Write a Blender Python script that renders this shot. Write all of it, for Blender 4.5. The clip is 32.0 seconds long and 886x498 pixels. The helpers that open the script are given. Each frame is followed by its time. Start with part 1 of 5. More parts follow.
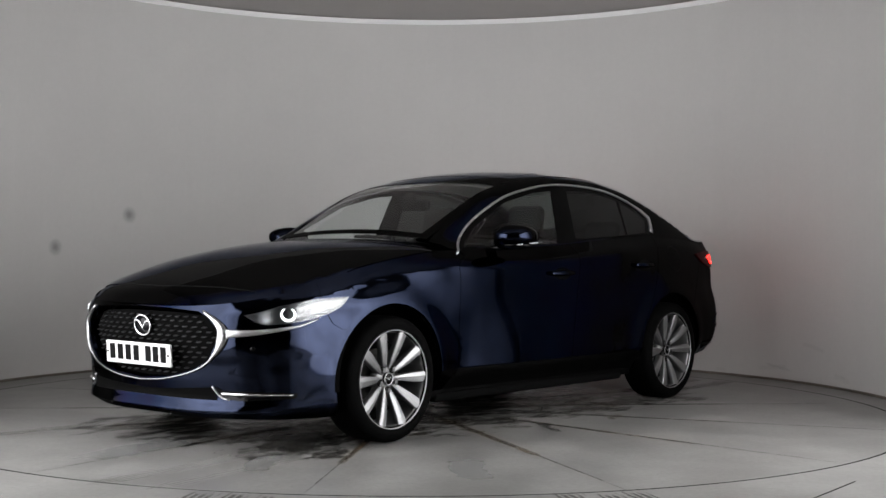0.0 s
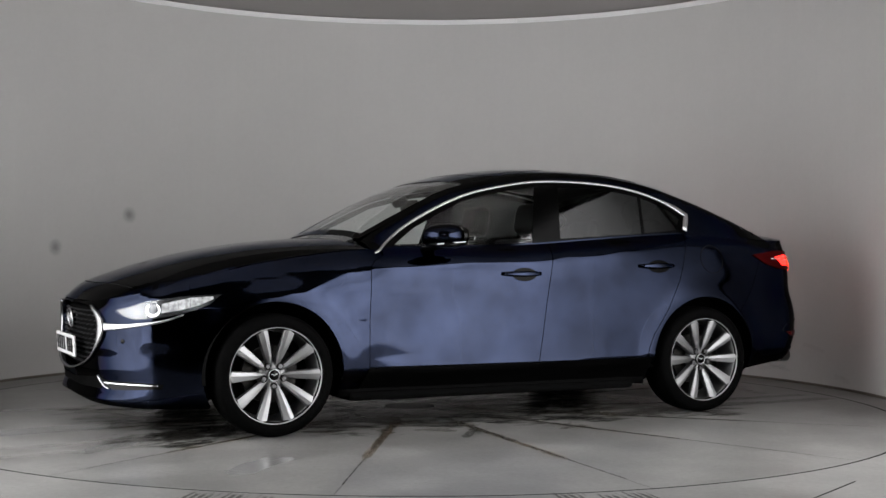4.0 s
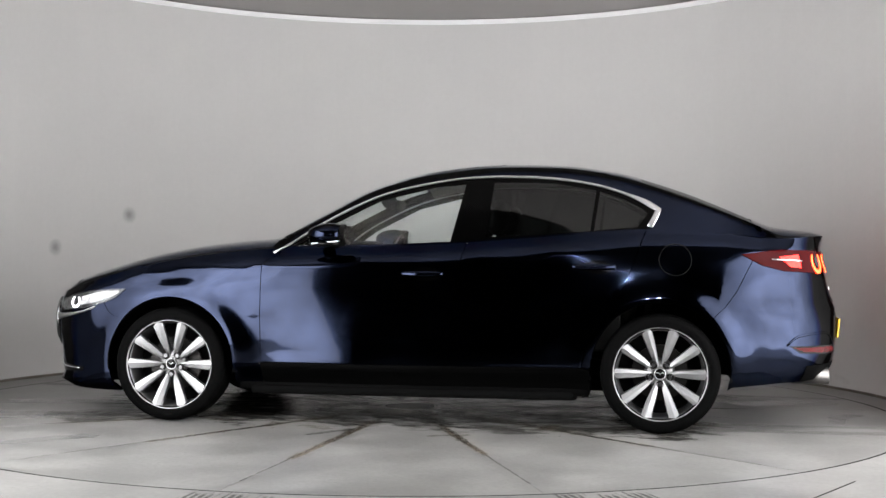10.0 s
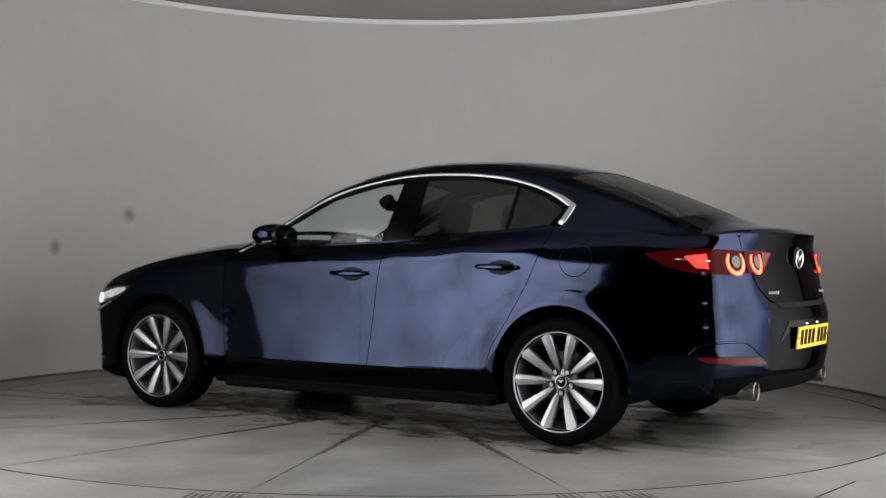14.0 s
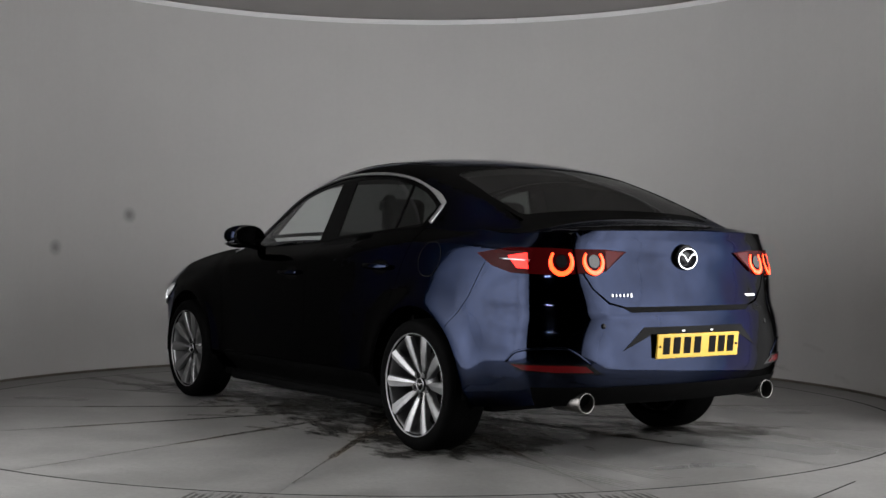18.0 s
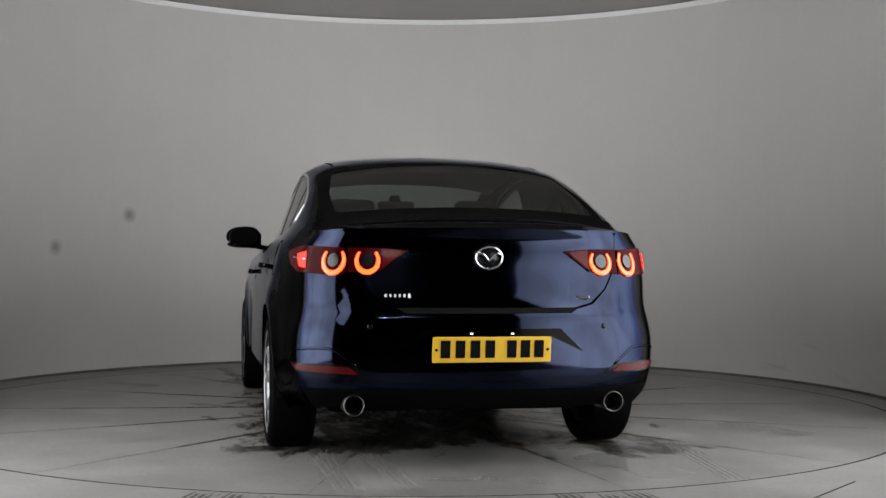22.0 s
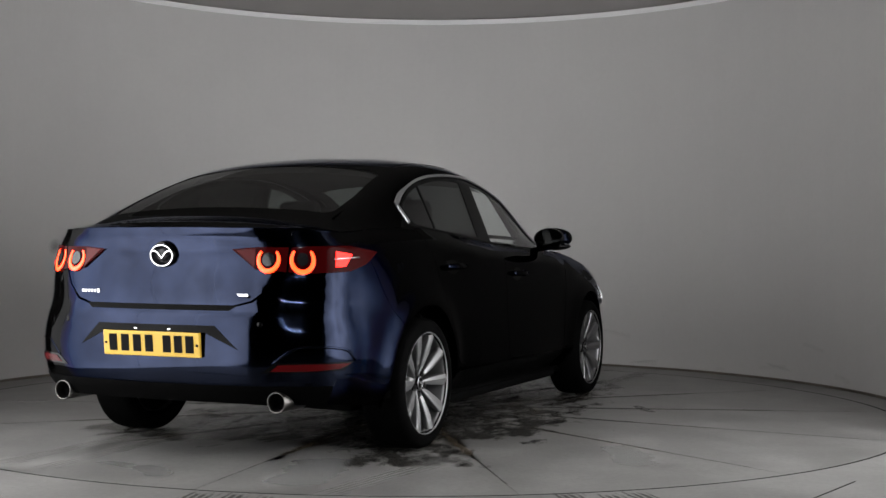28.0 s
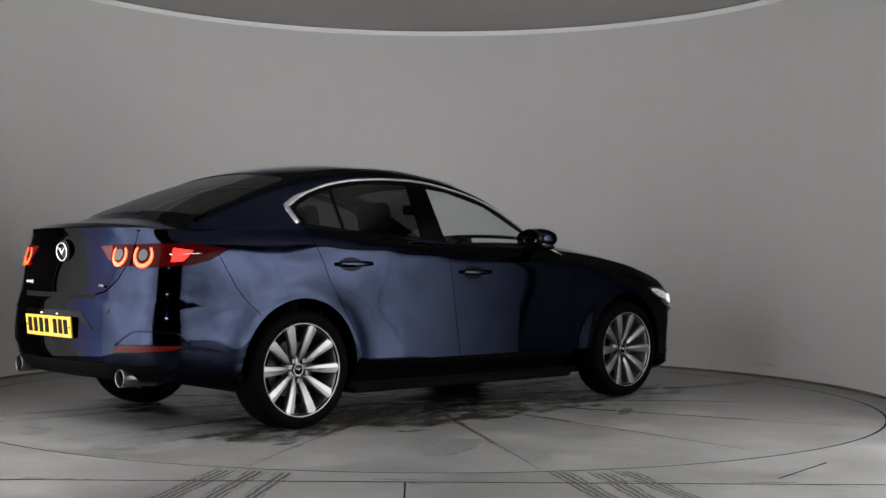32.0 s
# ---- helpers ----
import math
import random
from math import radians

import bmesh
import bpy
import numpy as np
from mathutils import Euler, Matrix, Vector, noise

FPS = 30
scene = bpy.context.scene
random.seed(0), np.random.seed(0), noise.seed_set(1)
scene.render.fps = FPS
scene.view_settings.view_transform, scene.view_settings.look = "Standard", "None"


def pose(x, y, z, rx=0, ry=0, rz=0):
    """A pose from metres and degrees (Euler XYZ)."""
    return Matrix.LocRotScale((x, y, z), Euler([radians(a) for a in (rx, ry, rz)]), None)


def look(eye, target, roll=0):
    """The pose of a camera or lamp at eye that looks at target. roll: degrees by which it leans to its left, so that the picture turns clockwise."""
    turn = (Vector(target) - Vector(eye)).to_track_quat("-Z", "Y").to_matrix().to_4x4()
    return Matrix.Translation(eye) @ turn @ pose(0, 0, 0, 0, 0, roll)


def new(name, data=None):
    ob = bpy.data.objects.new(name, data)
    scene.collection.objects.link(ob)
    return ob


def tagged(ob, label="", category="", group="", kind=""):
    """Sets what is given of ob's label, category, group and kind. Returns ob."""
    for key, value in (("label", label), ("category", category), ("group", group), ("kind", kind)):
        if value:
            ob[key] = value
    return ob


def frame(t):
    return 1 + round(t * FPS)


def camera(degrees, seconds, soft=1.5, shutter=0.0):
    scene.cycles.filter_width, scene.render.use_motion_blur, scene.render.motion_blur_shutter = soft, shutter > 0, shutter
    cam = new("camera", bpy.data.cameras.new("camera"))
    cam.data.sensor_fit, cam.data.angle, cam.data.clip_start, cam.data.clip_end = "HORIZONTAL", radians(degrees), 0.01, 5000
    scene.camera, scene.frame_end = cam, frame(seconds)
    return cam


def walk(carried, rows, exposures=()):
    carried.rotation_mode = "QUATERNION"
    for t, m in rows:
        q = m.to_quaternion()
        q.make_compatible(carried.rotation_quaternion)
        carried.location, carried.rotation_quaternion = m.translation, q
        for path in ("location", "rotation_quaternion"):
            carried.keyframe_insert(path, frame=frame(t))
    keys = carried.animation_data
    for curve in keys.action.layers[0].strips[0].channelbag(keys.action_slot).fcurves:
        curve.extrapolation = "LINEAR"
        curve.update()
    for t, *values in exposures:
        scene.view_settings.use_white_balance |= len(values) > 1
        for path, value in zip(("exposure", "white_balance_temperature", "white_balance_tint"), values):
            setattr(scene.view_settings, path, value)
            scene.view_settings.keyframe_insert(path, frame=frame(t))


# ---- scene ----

from mathutils import geometry

# ---- camera ----
EYE, EYE_SWAY, EYE_LATE = (0.0, -7.926, 0.957), (0.067, -8.450, 0.997), (-0.0034, -8.387, 0.915)


def aim(eye, yaw, tilt, roll):
    target = (eye[0] + math.sin(yaw) * 10, eye[1] + math.cos(yaw) * 10, eye[2] + math.tan(tilt) * 10)
    return look(eye, target, math.degrees(roll))


def between(k):
    """A short sway of the camera."""
    e = [a + (b - a) * k for a, b in zip(EYE, EYE_SWAY)]
    return aim(e, 0.0253 - 0.0139 * k, 0.0030 - 0.0083 * k, 0.0066 + 0.0028 * k)


def backing(k):
    """The step back near the end."""
    e = [a + (b - a) * k for a, b in zip(EYE, EYE_LATE)]
    return aim(e, 0.0253 - 0.0043 * k, 0.0030 + 0.0053 * k, 0.0066 + 0.0032 * k)


cam = camera(38.47, 32.0, soft=1.5)
CAMERA_ROWS = [(0, 0), (7.7, 0), (8.0, 0.18), (8.3, 0), (18.3, 0), (18.5, 0.12), (18.7, 0), (23.2, 0), (23.5, 0.40), (23.8, 0), (30.0, 0), (30.2, 0.0), (30.5, 0.55), (30.8, 0.98), (31.0, 1), (32.0, 1)]
EXPOSURES = [(0, 1.74), (1, 1.84), (2, 1.79), (3, 1.75), (4.5, 1.52), (6, 1.29), (7, 1.75), (8, 2.06), (9, 2.35), (10, 2.44), (11, 2.41), (12, 2.35), (13, 1.91), (14, 1.67),
             (15.5, 1.52), (17, 1.42), (18, 1.35), (19, 1.24), (20, 1.32), (21, 1.51), (22, 1.66), (23, 1.43), (25, 1.40), (28, 1.36), (30, 1.23), (31, 1.45), (32, 1.50)]
walk(cam, [(t, between(k) if t < 30 else backing(k)) for t, k in CAMERA_ROWS], EXPOSURES)

# ---- world ----
world = bpy.data.worlds.new("dark_hall")
scene.world = world
world.use_nodes = True
world.node_tree.nodes["Background"].inputs[0].default_value = (0.5, 0.5, 0.5, 1)
world.node_tree.nodes["Background"].inputs[1].default_value = 0.01
PANEL_LIGHT, FLOOD_LIGHT = 2.8, 320.0


# ---- materials ----
def material(name, color, rough=0.5, metal=0.0, coat=0.0, spec=0.5, emit=None, power=0.0):
    m = bpy.data.materials.new(name)
    m.use_nodes = True
    b = m.node_tree.nodes["Principled BSDF"]
    b.inputs["Base Color"].default_value = (*color, 1)
    b.inputs["Roughness"].default_value = rough
    b.inputs["Metallic"].default_value = metal
    b.inputs["Coat Weight"].default_value = coat
    b.inputs["Coat Roughness"].default_value = 0.02
    b.inputs["Specular IOR Level"].default_value = spec
    if emit:
        b.inputs["Emission Color"].default_value = (*emit, 1)
        b.inputs["Emission Strength"].default_value = power
    return m


def node(m, kind, **values):
    n = m.node_tree.nodes.new(kind)
    for k, v in values.items():
        n.inputs[k].default_value = v
    return n


def wire(m, a, b):
    m.node_tree.links.new(a, b)


def mottled(m, dark, light, scale, detail=6, fine=60, bump=0.1, rough=(0.5, 0.8), metres=0.002):
    """Two scales of cloudy variation in colour, gloss and relief."""
    b = m.node_tree.nodes["Principled BSDF"]
    co = node(m, "ShaderNodeTexCoord")
    big = node(m, "ShaderNodeTexNoise", Scale=scale, Detail=detail, Roughness=0.6)
    small = node(m, "ShaderNodeTexNoise", Scale=fine, Detail=4)
    wire(m, co.outputs["Object"], big.inputs["Vector"])
    wire(m, co.outputs["Object"], small.inputs["Vector"])
    mix = node(m, "ShaderNodeMix")
    mix.data_type = "FLOAT"
    mix.inputs[0].default_value = 0.25
    wire(m, big.outputs[0], mix.inputs[2])
    wire(m, small.outputs[0], mix.inputs[3])
    ramp = node(m, "ShaderNodeValToRGB")
    ramp.color_ramp.elements[0].position, ramp.color_ramp.elements[1].position = 0.32, 0.68
    ramp.color_ramp.elements[0].color, ramp.color_ramp.elements[1].color = (*dark, 1), (*light, 1)
    wire(m, mix.outputs[0], ramp.inputs[0])
    wire(m, ramp.outputs[0], b.inputs["Base Color"])
    span = node(m, "ShaderNodeMapRange")
    span.inputs[3].default_value, span.inputs[4].default_value = rough
    wire(m, big.outputs[0], span.inputs[0])
    wire(m, span.outputs[0], b.inputs["Roughness"])
    bp = node(m, "ShaderNodeBump", Strength=bump, Distance=metres)
    wire(m, mix.outputs[0], bp.inputs["Height"])
    wire(m, bp.outputs[0], b.inputs["Normal"])
    return m


WALL_PAINT = mottled(material("white_wall_paint", (0.7, 0.69, 0.67), 0.7), (0.49, 0.482, 0.475), (0.53, 0.521, 0.51), 0.9, fine=25, rough=(0.6, 0.8))
_b = WALL_PAINT.node_tree.nodes["Principled BSDF"]
_was = _b.inputs["Base Color"].links[0].from_socket
_co = node(WALL_PAINT, "ShaderNodeTexCoord")
_mp = node(WALL_PAINT, "ShaderNodeMapping")
_mp.inputs["Scale"].default_value = (5.0, 5.0, 0.25)
_st = node(WALL_PAINT, "ShaderNodeTexNoise", Scale=1.6, Detail=5)
_mr = node(WALL_PAINT, "ShaderNodeMapRange")
_mr.inputs[1].default_value, _mr.inputs[2].default_value, _mr.inputs[3].default_value = 0.3, 0.7, 0.985
_mx = node(WALL_PAINT, "ShaderNodeVectorMath")
_mx.operation = "SCALE"
wire(WALL_PAINT, _co.outputs["Object"], _mp.inputs[0])
wire(WALL_PAINT, _mp.outputs[0], _st.inputs["Vector"])
wire(WALL_PAINT, _st.outputs[0], _mr.inputs[0])
wire(WALL_PAINT, _was, _mx.inputs[0])
wire(WALL_PAINT, _mr.outputs[0], _mx.inputs["Scale"])
wire(WALL_PAINT, _mx.outputs[0], _b.inputs["Base Color"])
CEILING = mottled(material("ceiling_paint", (0.6, 0.58, 0.56), 0.8), (0.385, 0.367, 0.356), (0.42, 0.403, 0.39), 1.2, rough=(0.7, 0.9))
CONCRETE = mottled(material("worn_concrete", (0.45, 0.44, 0.42), 0.6), (0.090, 0.088, 0.084), (0.215, 0.211, 0.203), 1.6, detail=12, fine=40, bump=0.15, rough=(0.22, 0.55))
_b = CONCRETE.node_tree.nodes["Principled BSDF"]
_was = _b.inputs["Base Color"].links[0].from_socket
_sp = node(CONCRETE, "ShaderNodeTexNoise", Scale=38.0, Detail=5, Roughness=0.7)
_sr = node(CONCRETE, "ShaderNodeMapRange")
_sr.inputs[1].default_value, _sr.inputs[2].default_value, _sr.inputs[3].default_value, _sr.inputs[4].default_value = 0.58, 0.70, 1.0, 0.62
_wr = node(CONCRETE, "ShaderNodeTexNoise", Scale=2.3, Detail=8, Roughness=0.7)
_wm = node(CONCRETE, "ShaderNodeMapRange")
_wm.inputs[1].default_value, _wm.inputs[2].default_value, _wm.inputs[3].default_value, _wm.inputs[4].default_value = 0.42, 0.62, 0.86, 1.10
_co = node(CONCRETE, "ShaderNodeTexCoord")
_m1 = node(CONCRETE, "ShaderNodeVectorMath")
_m2 = node(CONCRETE, "ShaderNodeVectorMath")
_m1.operation = _m2.operation = "SCALE"
wire(CONCRETE, _co.outputs["Object"], _sp.inputs["Vector"])
wire(CONCRETE, _co.outputs["Object"], _wr.inputs["Vector"])
wire(CONCRETE, _sp.outputs[0], _sr.inputs[0])
wire(CONCRETE, _wr.outputs[0], _wm.inputs[0])
wire(CONCRETE, _was, _m1.inputs[0])
wire(CONCRETE, _sr.outputs[0], _m1.inputs["Scale"])
wire(CONCRETE, _m1.outputs[0], _m2.inputs[0])
wire(CONCRETE, _wm.outputs[0], _m2.inputs["Scale"])
wire(CONCRETE, _m2.outputs[0], _b.inputs["Base Color"])
HALL_DARK = mottled(material("dark_hall_paint", (0.01, 0.01, 0.01), 0.8, spec=0.1), (0.007, 0.007, 0.007), (0.012, 0.012, 0.012), 2)
TRIM_WHITE = material("white_trim", (0.8, 0.8, 0.8), 0.4)
FLOOD = material("flood_lamp_face", (0.8, 0.8, 0.8), 0.5, emit=(0.985, 0.985, 1.0), power=FLOOD_LIGHT)
DIFFUSER = material("light_diffuser", (0.5, 0.5, 0.5), 0.6, emit=(0.985, 0.985, 1.0), power=PANEL_LIGHT)
_n = node(DIFFUSER, "ShaderNodeTexNoise", Scale=1.1, Detail=5, Roughness=0.55)
_k = node(DIFFUSER, "ShaderNodeMapRange")
_k.inputs[1].default_value, _k.inputs[2].default_value = 0.32, 0.62
_k.inputs[3].default_value, _k.inputs[4].default_value = PANEL_LIGHT * 0.62, PANEL_LIGHT * 1.12
wire(DIFFUSER, node(DIFFUSER, "ShaderNodeTexCoord").outputs["Object"], _n.inputs["Vector"])
wire(DIFFUSER, _n.outputs[0], _k.inputs[0])
_x = node(DIFFUSER, "ShaderNodeSeparateXYZ")
_f = node(DIFFUSER, "ShaderNodeMapRange")
_f.inputs[1].default_value, _f.inputs[2].default_value, _f.inputs[3].default_value = -2.5, -0.2, 0.03
_f.interpolation_type = "SMOOTHSTEP"
_p = node(DIFFUSER, "ShaderNodeMath")
_p.operation = "MULTIPLY"
wire(DIFFUSER, _n.inputs["Vector"].links[0].from_socket, _x.inputs[0])
wire(DIFFUSER, _x.outputs[0], _f.inputs[0])
wire(DIFFUSER, _k.outputs[0], _p.inputs[0])
wire(DIFFUSER, _f.outputs[0], _p.inputs[1])
_e = node(DIFFUSER, "ShaderNodeMapRange")
_e.inputs[1].default_value, _e.inputs[2].default_value, _e.inputs[3].default_value, _e.inputs[4].default_value = 0.6, 2.5, 1.0, 0.35
_e.interpolation_type = "SMOOTHSTEP"
_q = node(DIFFUSER, "ShaderNodeMath")
_q.operation = "MULTIPLY"
wire(DIFFUSER, _x.outputs[0], _e.inputs[0])
wire(DIFFUSER, _p.outputs[0], _q.inputs[0])
wire(DIFFUSER, _e.outputs[0], _q.inputs[1])
wire(DIFFUSER, _q.outputs[0], DIFFUSER.node_tree.nodes["Principled BSDF"].inputs["Emission Strength"])
STEEL = material("dark_steel", (0.08, 0.08, 0.08), 0.4, 0.8)
PAINT = material("deep_blue_metallic_paint", (0.0094, 0.0124, 0.0240), 0.10, 1.0, 0.15)
PAINT.node_tree.nodes["Principled BSDF"].inputs["Specular Tint"].default_value = (0.07, 0.09, 0.15, 1)
_n = node(PAINT, "ShaderNodeTexNoise", Scale=3.5, Detail=7, Roughness=0.6)
_k = node(PAINT, "ShaderNodeMapRange")
_k.inputs[1].default_value, _k.inputs[2].default_value, _k.inputs[3].default_value, _k.inputs[4].default_value = 0.35, 0.65, 0.72, 1.2
_v = node(PAINT, "ShaderNodeVectorMath")
_v.operation = "SCALE"
_v.inputs[0].default_value = (0.0094, 0.0124, 0.0240)
_o = node(PAINT, "ShaderNodeMapRange")
_o.inputs[1].default_value, _o.inputs[2].default_value, _o.inputs[3].default_value, _o.inputs[4].default_value = 0.3, 0.7, 0.05, 0.11
wire(PAINT, node(PAINT, "ShaderNodeTexCoord").outputs["Object"], _n.inputs["Vector"])
wire(PAINT, _n.outputs[0], _k.inputs[0])
wire(PAINT, _n.outputs[0], _o.inputs[0])
wire(PAINT, _k.outputs[0], _v.inputs["Scale"])
wire(PAINT, _v.outputs[0], PAINT.node_tree.nodes["Principled BSDF"].inputs["Base Color"])
wire(PAINT, _o.outputs[0], PAINT.node_tree.nodes["Principled BSDF"].inputs["Roughness"])
PAINT.node_tree.nodes["Principled BSDF"].inputs["Coat IOR"].default_value = 1.36
BLACK_GLOSS = material("gloss_black_plastic", (0.0015, 0.0015, 0.0015), 0.15, 0, 0.0, 0.1)
BLACK_PLASTIC = mottled(material("black_plastic", (0.012, 0.012, 0.012), 0.6, spec=0.02), (0.0006, 0.0006, 0.0006), (0.0014, 0.0014, 0.0014), 8, fine=300, rough=(0.5, 0.7))
RUBBER = mottled(material("tyre_rubber", (0.014, 0.014, 0.014), 0.75, spec=0.02), (0.0007, 0.0007, 0.0007), (0.0018, 0.0018, 0.0018), 9, fine=200, rough=(0.6, 0.85))
SURROUND = material("dark_satin_chrome", (0.24, 0.24, 0.245), 0.24, 1.0)
CHROME = material("chrome", (0.75, 0.75, 0.76), 0.12, 1.0)
SATIN = material("satin_chrome", (0.42, 0.42, 0.43), 0.28, 1.0)
ALLOY = material("machined_silver_alloy", (0.235, 0.235, 0.238), 0.46, 1.0)
ALLOY_DARK = material("grey_painted_alloy", (0.12, 0.12, 0.12), 0.4, 0.8)
IRON = material("brake_iron", (0.018, 0.017, 0.016), 0.45, 0.9)
JOINT = material("joint_grout", (0.10, 0.085, 0.065), 0.9)
DIRT = mottled(material("floor_dirt", (0.08, 0.065, 0.05), 0.9), (0.05, 0.04, 0.03), (0.16, 0.14, 0.115), 3)
GAP = material("panel_gap", (0.002, 0.002, 0.002), 0.9, spec=0.1)
LINING = material("wheel_arch_lining", (0.003, 0.003, 0.003), 0.95, spec=0.0)
TRIM_CUP_BLACK = material("black_trim_and_cup_shade", (0.0004, 0.0004, 0.0004), 0.12, 0, 0.0, 0.04)
LAMP_LENS = material("dark_lamp_lens", (0.006, 0.0055, 0.006), 0.12, 0, 0.0, 0.35)
CLOTH = mottled(material("black_leather", (0.02, 0.02, 0.02), 0.55, spec=0.1), (0.0018, 0.0018, 0.0018), (0.0035, 0.0035, 0.0035), 20, fine=300, rough=(0.45, 0.6))
HEADLINER = material("grey_headlining", (0.14, 0.14, 0.135), 0.9)
YELLOW = material("yellow_plate", (0.48, 0.29, 0.007), 0.45)
WHITE_PLATE = material("white_plate", (0.52, 0.52, 0.52), 0.4)
PLATE_INK = material("black_plate_ink", (0.002, 0.002, 0.002), 0.6, spec=0.05)
LAMP_RED = material("red_lamp_plastic", (0.055, 0.002, 0.0025), 0.15, 0, 0.0, 0.1)
LAMP_SMOKE = material("smoked_lamp_plastic", (0.026, 0.0009, 0.0012), 0.10, 0, 0.0, 0.025)
GLOW_RING = material("glowing_tail_ring", (0.5, 0.02, 0.01), 0.3, emit=(1.0, 0.034, 0.005), power=3.3)
GLOW_RED = material("glowing_tail_bar", (0.2, 0.01, 0.01), 0.3, spec=0.1, emit=(1.0, 0.015, 0.010), power=2.0)
GLOW_WHITE = material("glowing_headlamp", (0.8, 0.8, 0.8), 0.2, emit=(0.95, 0.98, 1.0), power=0.6)
GLOW_GUIDE = material("glowing_light_guide", (0.15, 0.15, 0.155), 0.25, emit=(0.95, 0.98, 1.0), power=0.2)
_n = node(GLOW_GUIDE, "ShaderNodeTexNoise", Scale=45.0, Detail=3)
_k = node(GLOW_GUIDE, "ShaderNodeMapRange")
_k.inputs[1].default_value, _k.inputs[2].default_value, _k.inputs[3].default_value, _k.inputs[4].default_value = 0.35, 0.65, 0.008, 0.26
wire(GLOW_GUIDE, node(GLOW_GUIDE, "ShaderNodeTexCoord").outputs["Object"], _n.inputs["Vector"])
wire(GLOW_GUIDE, _n.outputs[0], _k.inputs[0])
wire(GLOW_GUIDE, _k.outputs[0], GLOW_GUIDE.node_tree.nodes["Principled BSDF"].inputs["Emission Strength"])
REFLECTOR = material("red_reflector", (0.045, 0.0014, 0.002), 0.25, 0, 0.0, 0.1)
LAMP_CLEAR = material("lamp_chrome_bowl", (0.13, 0.135, 0.142), 0.2, 1.0)


LAMP_HOUSING = material("silver_lamp_housing", (0.075, 0.078, 0.082), 0.25, 0.9)


def glass(name, tint, gloss_rough=0.0, gloss=1.0):
    m = bpy.data.materials.new(name)
    m.use_nodes = True
    t = m.node_tree
    t.nodes.remove(t.nodes["Principled BSDF"])
    see = node(m, "ShaderNodeBsdfTransparent", Color=(*tint, 1))
    shine = node(m, "ShaderNodeBsdfGlossy", Roughness=gloss_rough, Color=(gloss, gloss, gloss, 1))
    lw = node(m, "ShaderNodeLayerWeight", Blend=0.5)
    steep = node(m, "ShaderNodeMath")
    steep.operation = "POWER"
    steep.inputs[1].default_value = 5.0
    fr = node(m, "ShaderNodeMapRange")
    fr.inputs[3].default_value = 0.032
    wire(m, lw.outputs["Facing"], steep.inputs[0])
    wire(m, steep.outputs[0], fr.inputs[0])
    mix = node(m, "ShaderNodeMixShader")
    wire(m, fr.outputs[0], mix.inputs[0])
    wire(m, see.outputs[0], mix.inputs[1])
    wire(m, shine.outputs[0], mix.inputs[2])
    wire(m, mix.outputs[0], t.nodes["Material Output"].inputs[0])
    return m


CLEAR_GLASS = glass("clear_car_glass", (0.92, 0.955, 0.945))
TINTED_GLASS = glass("privacy_glass", (0.075, 0.081, 0.079), gloss=0.7)
REAR_GLASS = glass("rear_window_glass", (0.13, 0.146, 0.14), gloss=0.45)
LAMP_GLASS = glass("clear_lamp_lens", (0.9, 0.9, 0.9))


# ---- building blocks ----
def mesh_of(name, verts, faces, normals=None, smooth=True):
    me = bpy.data.meshes.new(name)
    me.from_pydata([tuple(v) for v in verts], [], faces)
    me.update()
    me.shade_smooth() if smooth else me.shade_flat()
    if normals is not None:
        me.normals_split_custom_set_from_vertices([tuple(n) for n in normals])
    return me


def part(name, shape, mat, parent=None, label="", m=None):
    """Links a mesh or a bmesh as one object under a thing or a part."""
    if isinstance(shape, bmesh.types.BMesh):
        me = bpy.data.meshes.new(name)
        bmesh.ops.recalc_face_normals(shape, faces=shape.faces)
        shape.to_mesh(me)
        shape.free()
        shape = me
    if mat and not shape.materials:
        shape.materials.append(mat)
    ob = new(name, shape)
    ob.parent = parent
    if m is not None:
        ob.matrix_basis = m
    return tagged(ob, label)


def thing(name, label, category, group="", kind="", m=None):
    ob = new(name)
    ob.empty_display_size = 0.2
    if m is not None:
        ob.matrix_basis = m
    return tagged(ob, label, category, group, kind)


def box_bm(sx, sy, sz, bevel=0.0, m=None, segments=2):
    bm = bmesh.new()
    bmesh.ops.create_cube(bm, size=1, matrix=(m or Matrix()) @ Matrix.Diagonal((sx, sy, sz, 1)))
    if bevel:
        bmesh.ops.bevel(bm, geom=bm.edges[:], offset=bevel, segments=segments, affect="EDGES", profile=0.5)
    return bm


def smooth_bm(bm):
    for f in bm.faces:
        f.smooth = True
    return bm


def lathe(profile, n=48, axis="y", smooth=True, closed=False):
    """Turns (radius, along) round the y or z axis."""
    verts, faces, k = [], [], len(profile)
    for i in range(n):
        a = 2 * math.pi * i / n
        for r, y in profile:
            verts.append((r * math.cos(a), y, r * math.sin(a)) if axis == "y" else (r * math.cos(a), r * math.sin(a), y))
    for i in range(n):
        for j in range(k if closed else k - 1):
            a, b = i * k + j, i * k + (j + 1) % k
            c, d = ((i + 1) % n) * k + (j + 1) % k, ((i + 1) % n) * k + j
            faces.append((a, b, c, d))
    bm = bmesh.new()
    vs = [bm.verts.new(v) for v in verts]
    for f in faces:
        bm.faces.new([vs[i] for i in f])
    bmesh.ops.remove_doubles(bm, verts=bm.verts[:], dist=1e-5)
    if smooth:
        for f in bm.faces:
            f.smooth = True
    return bm


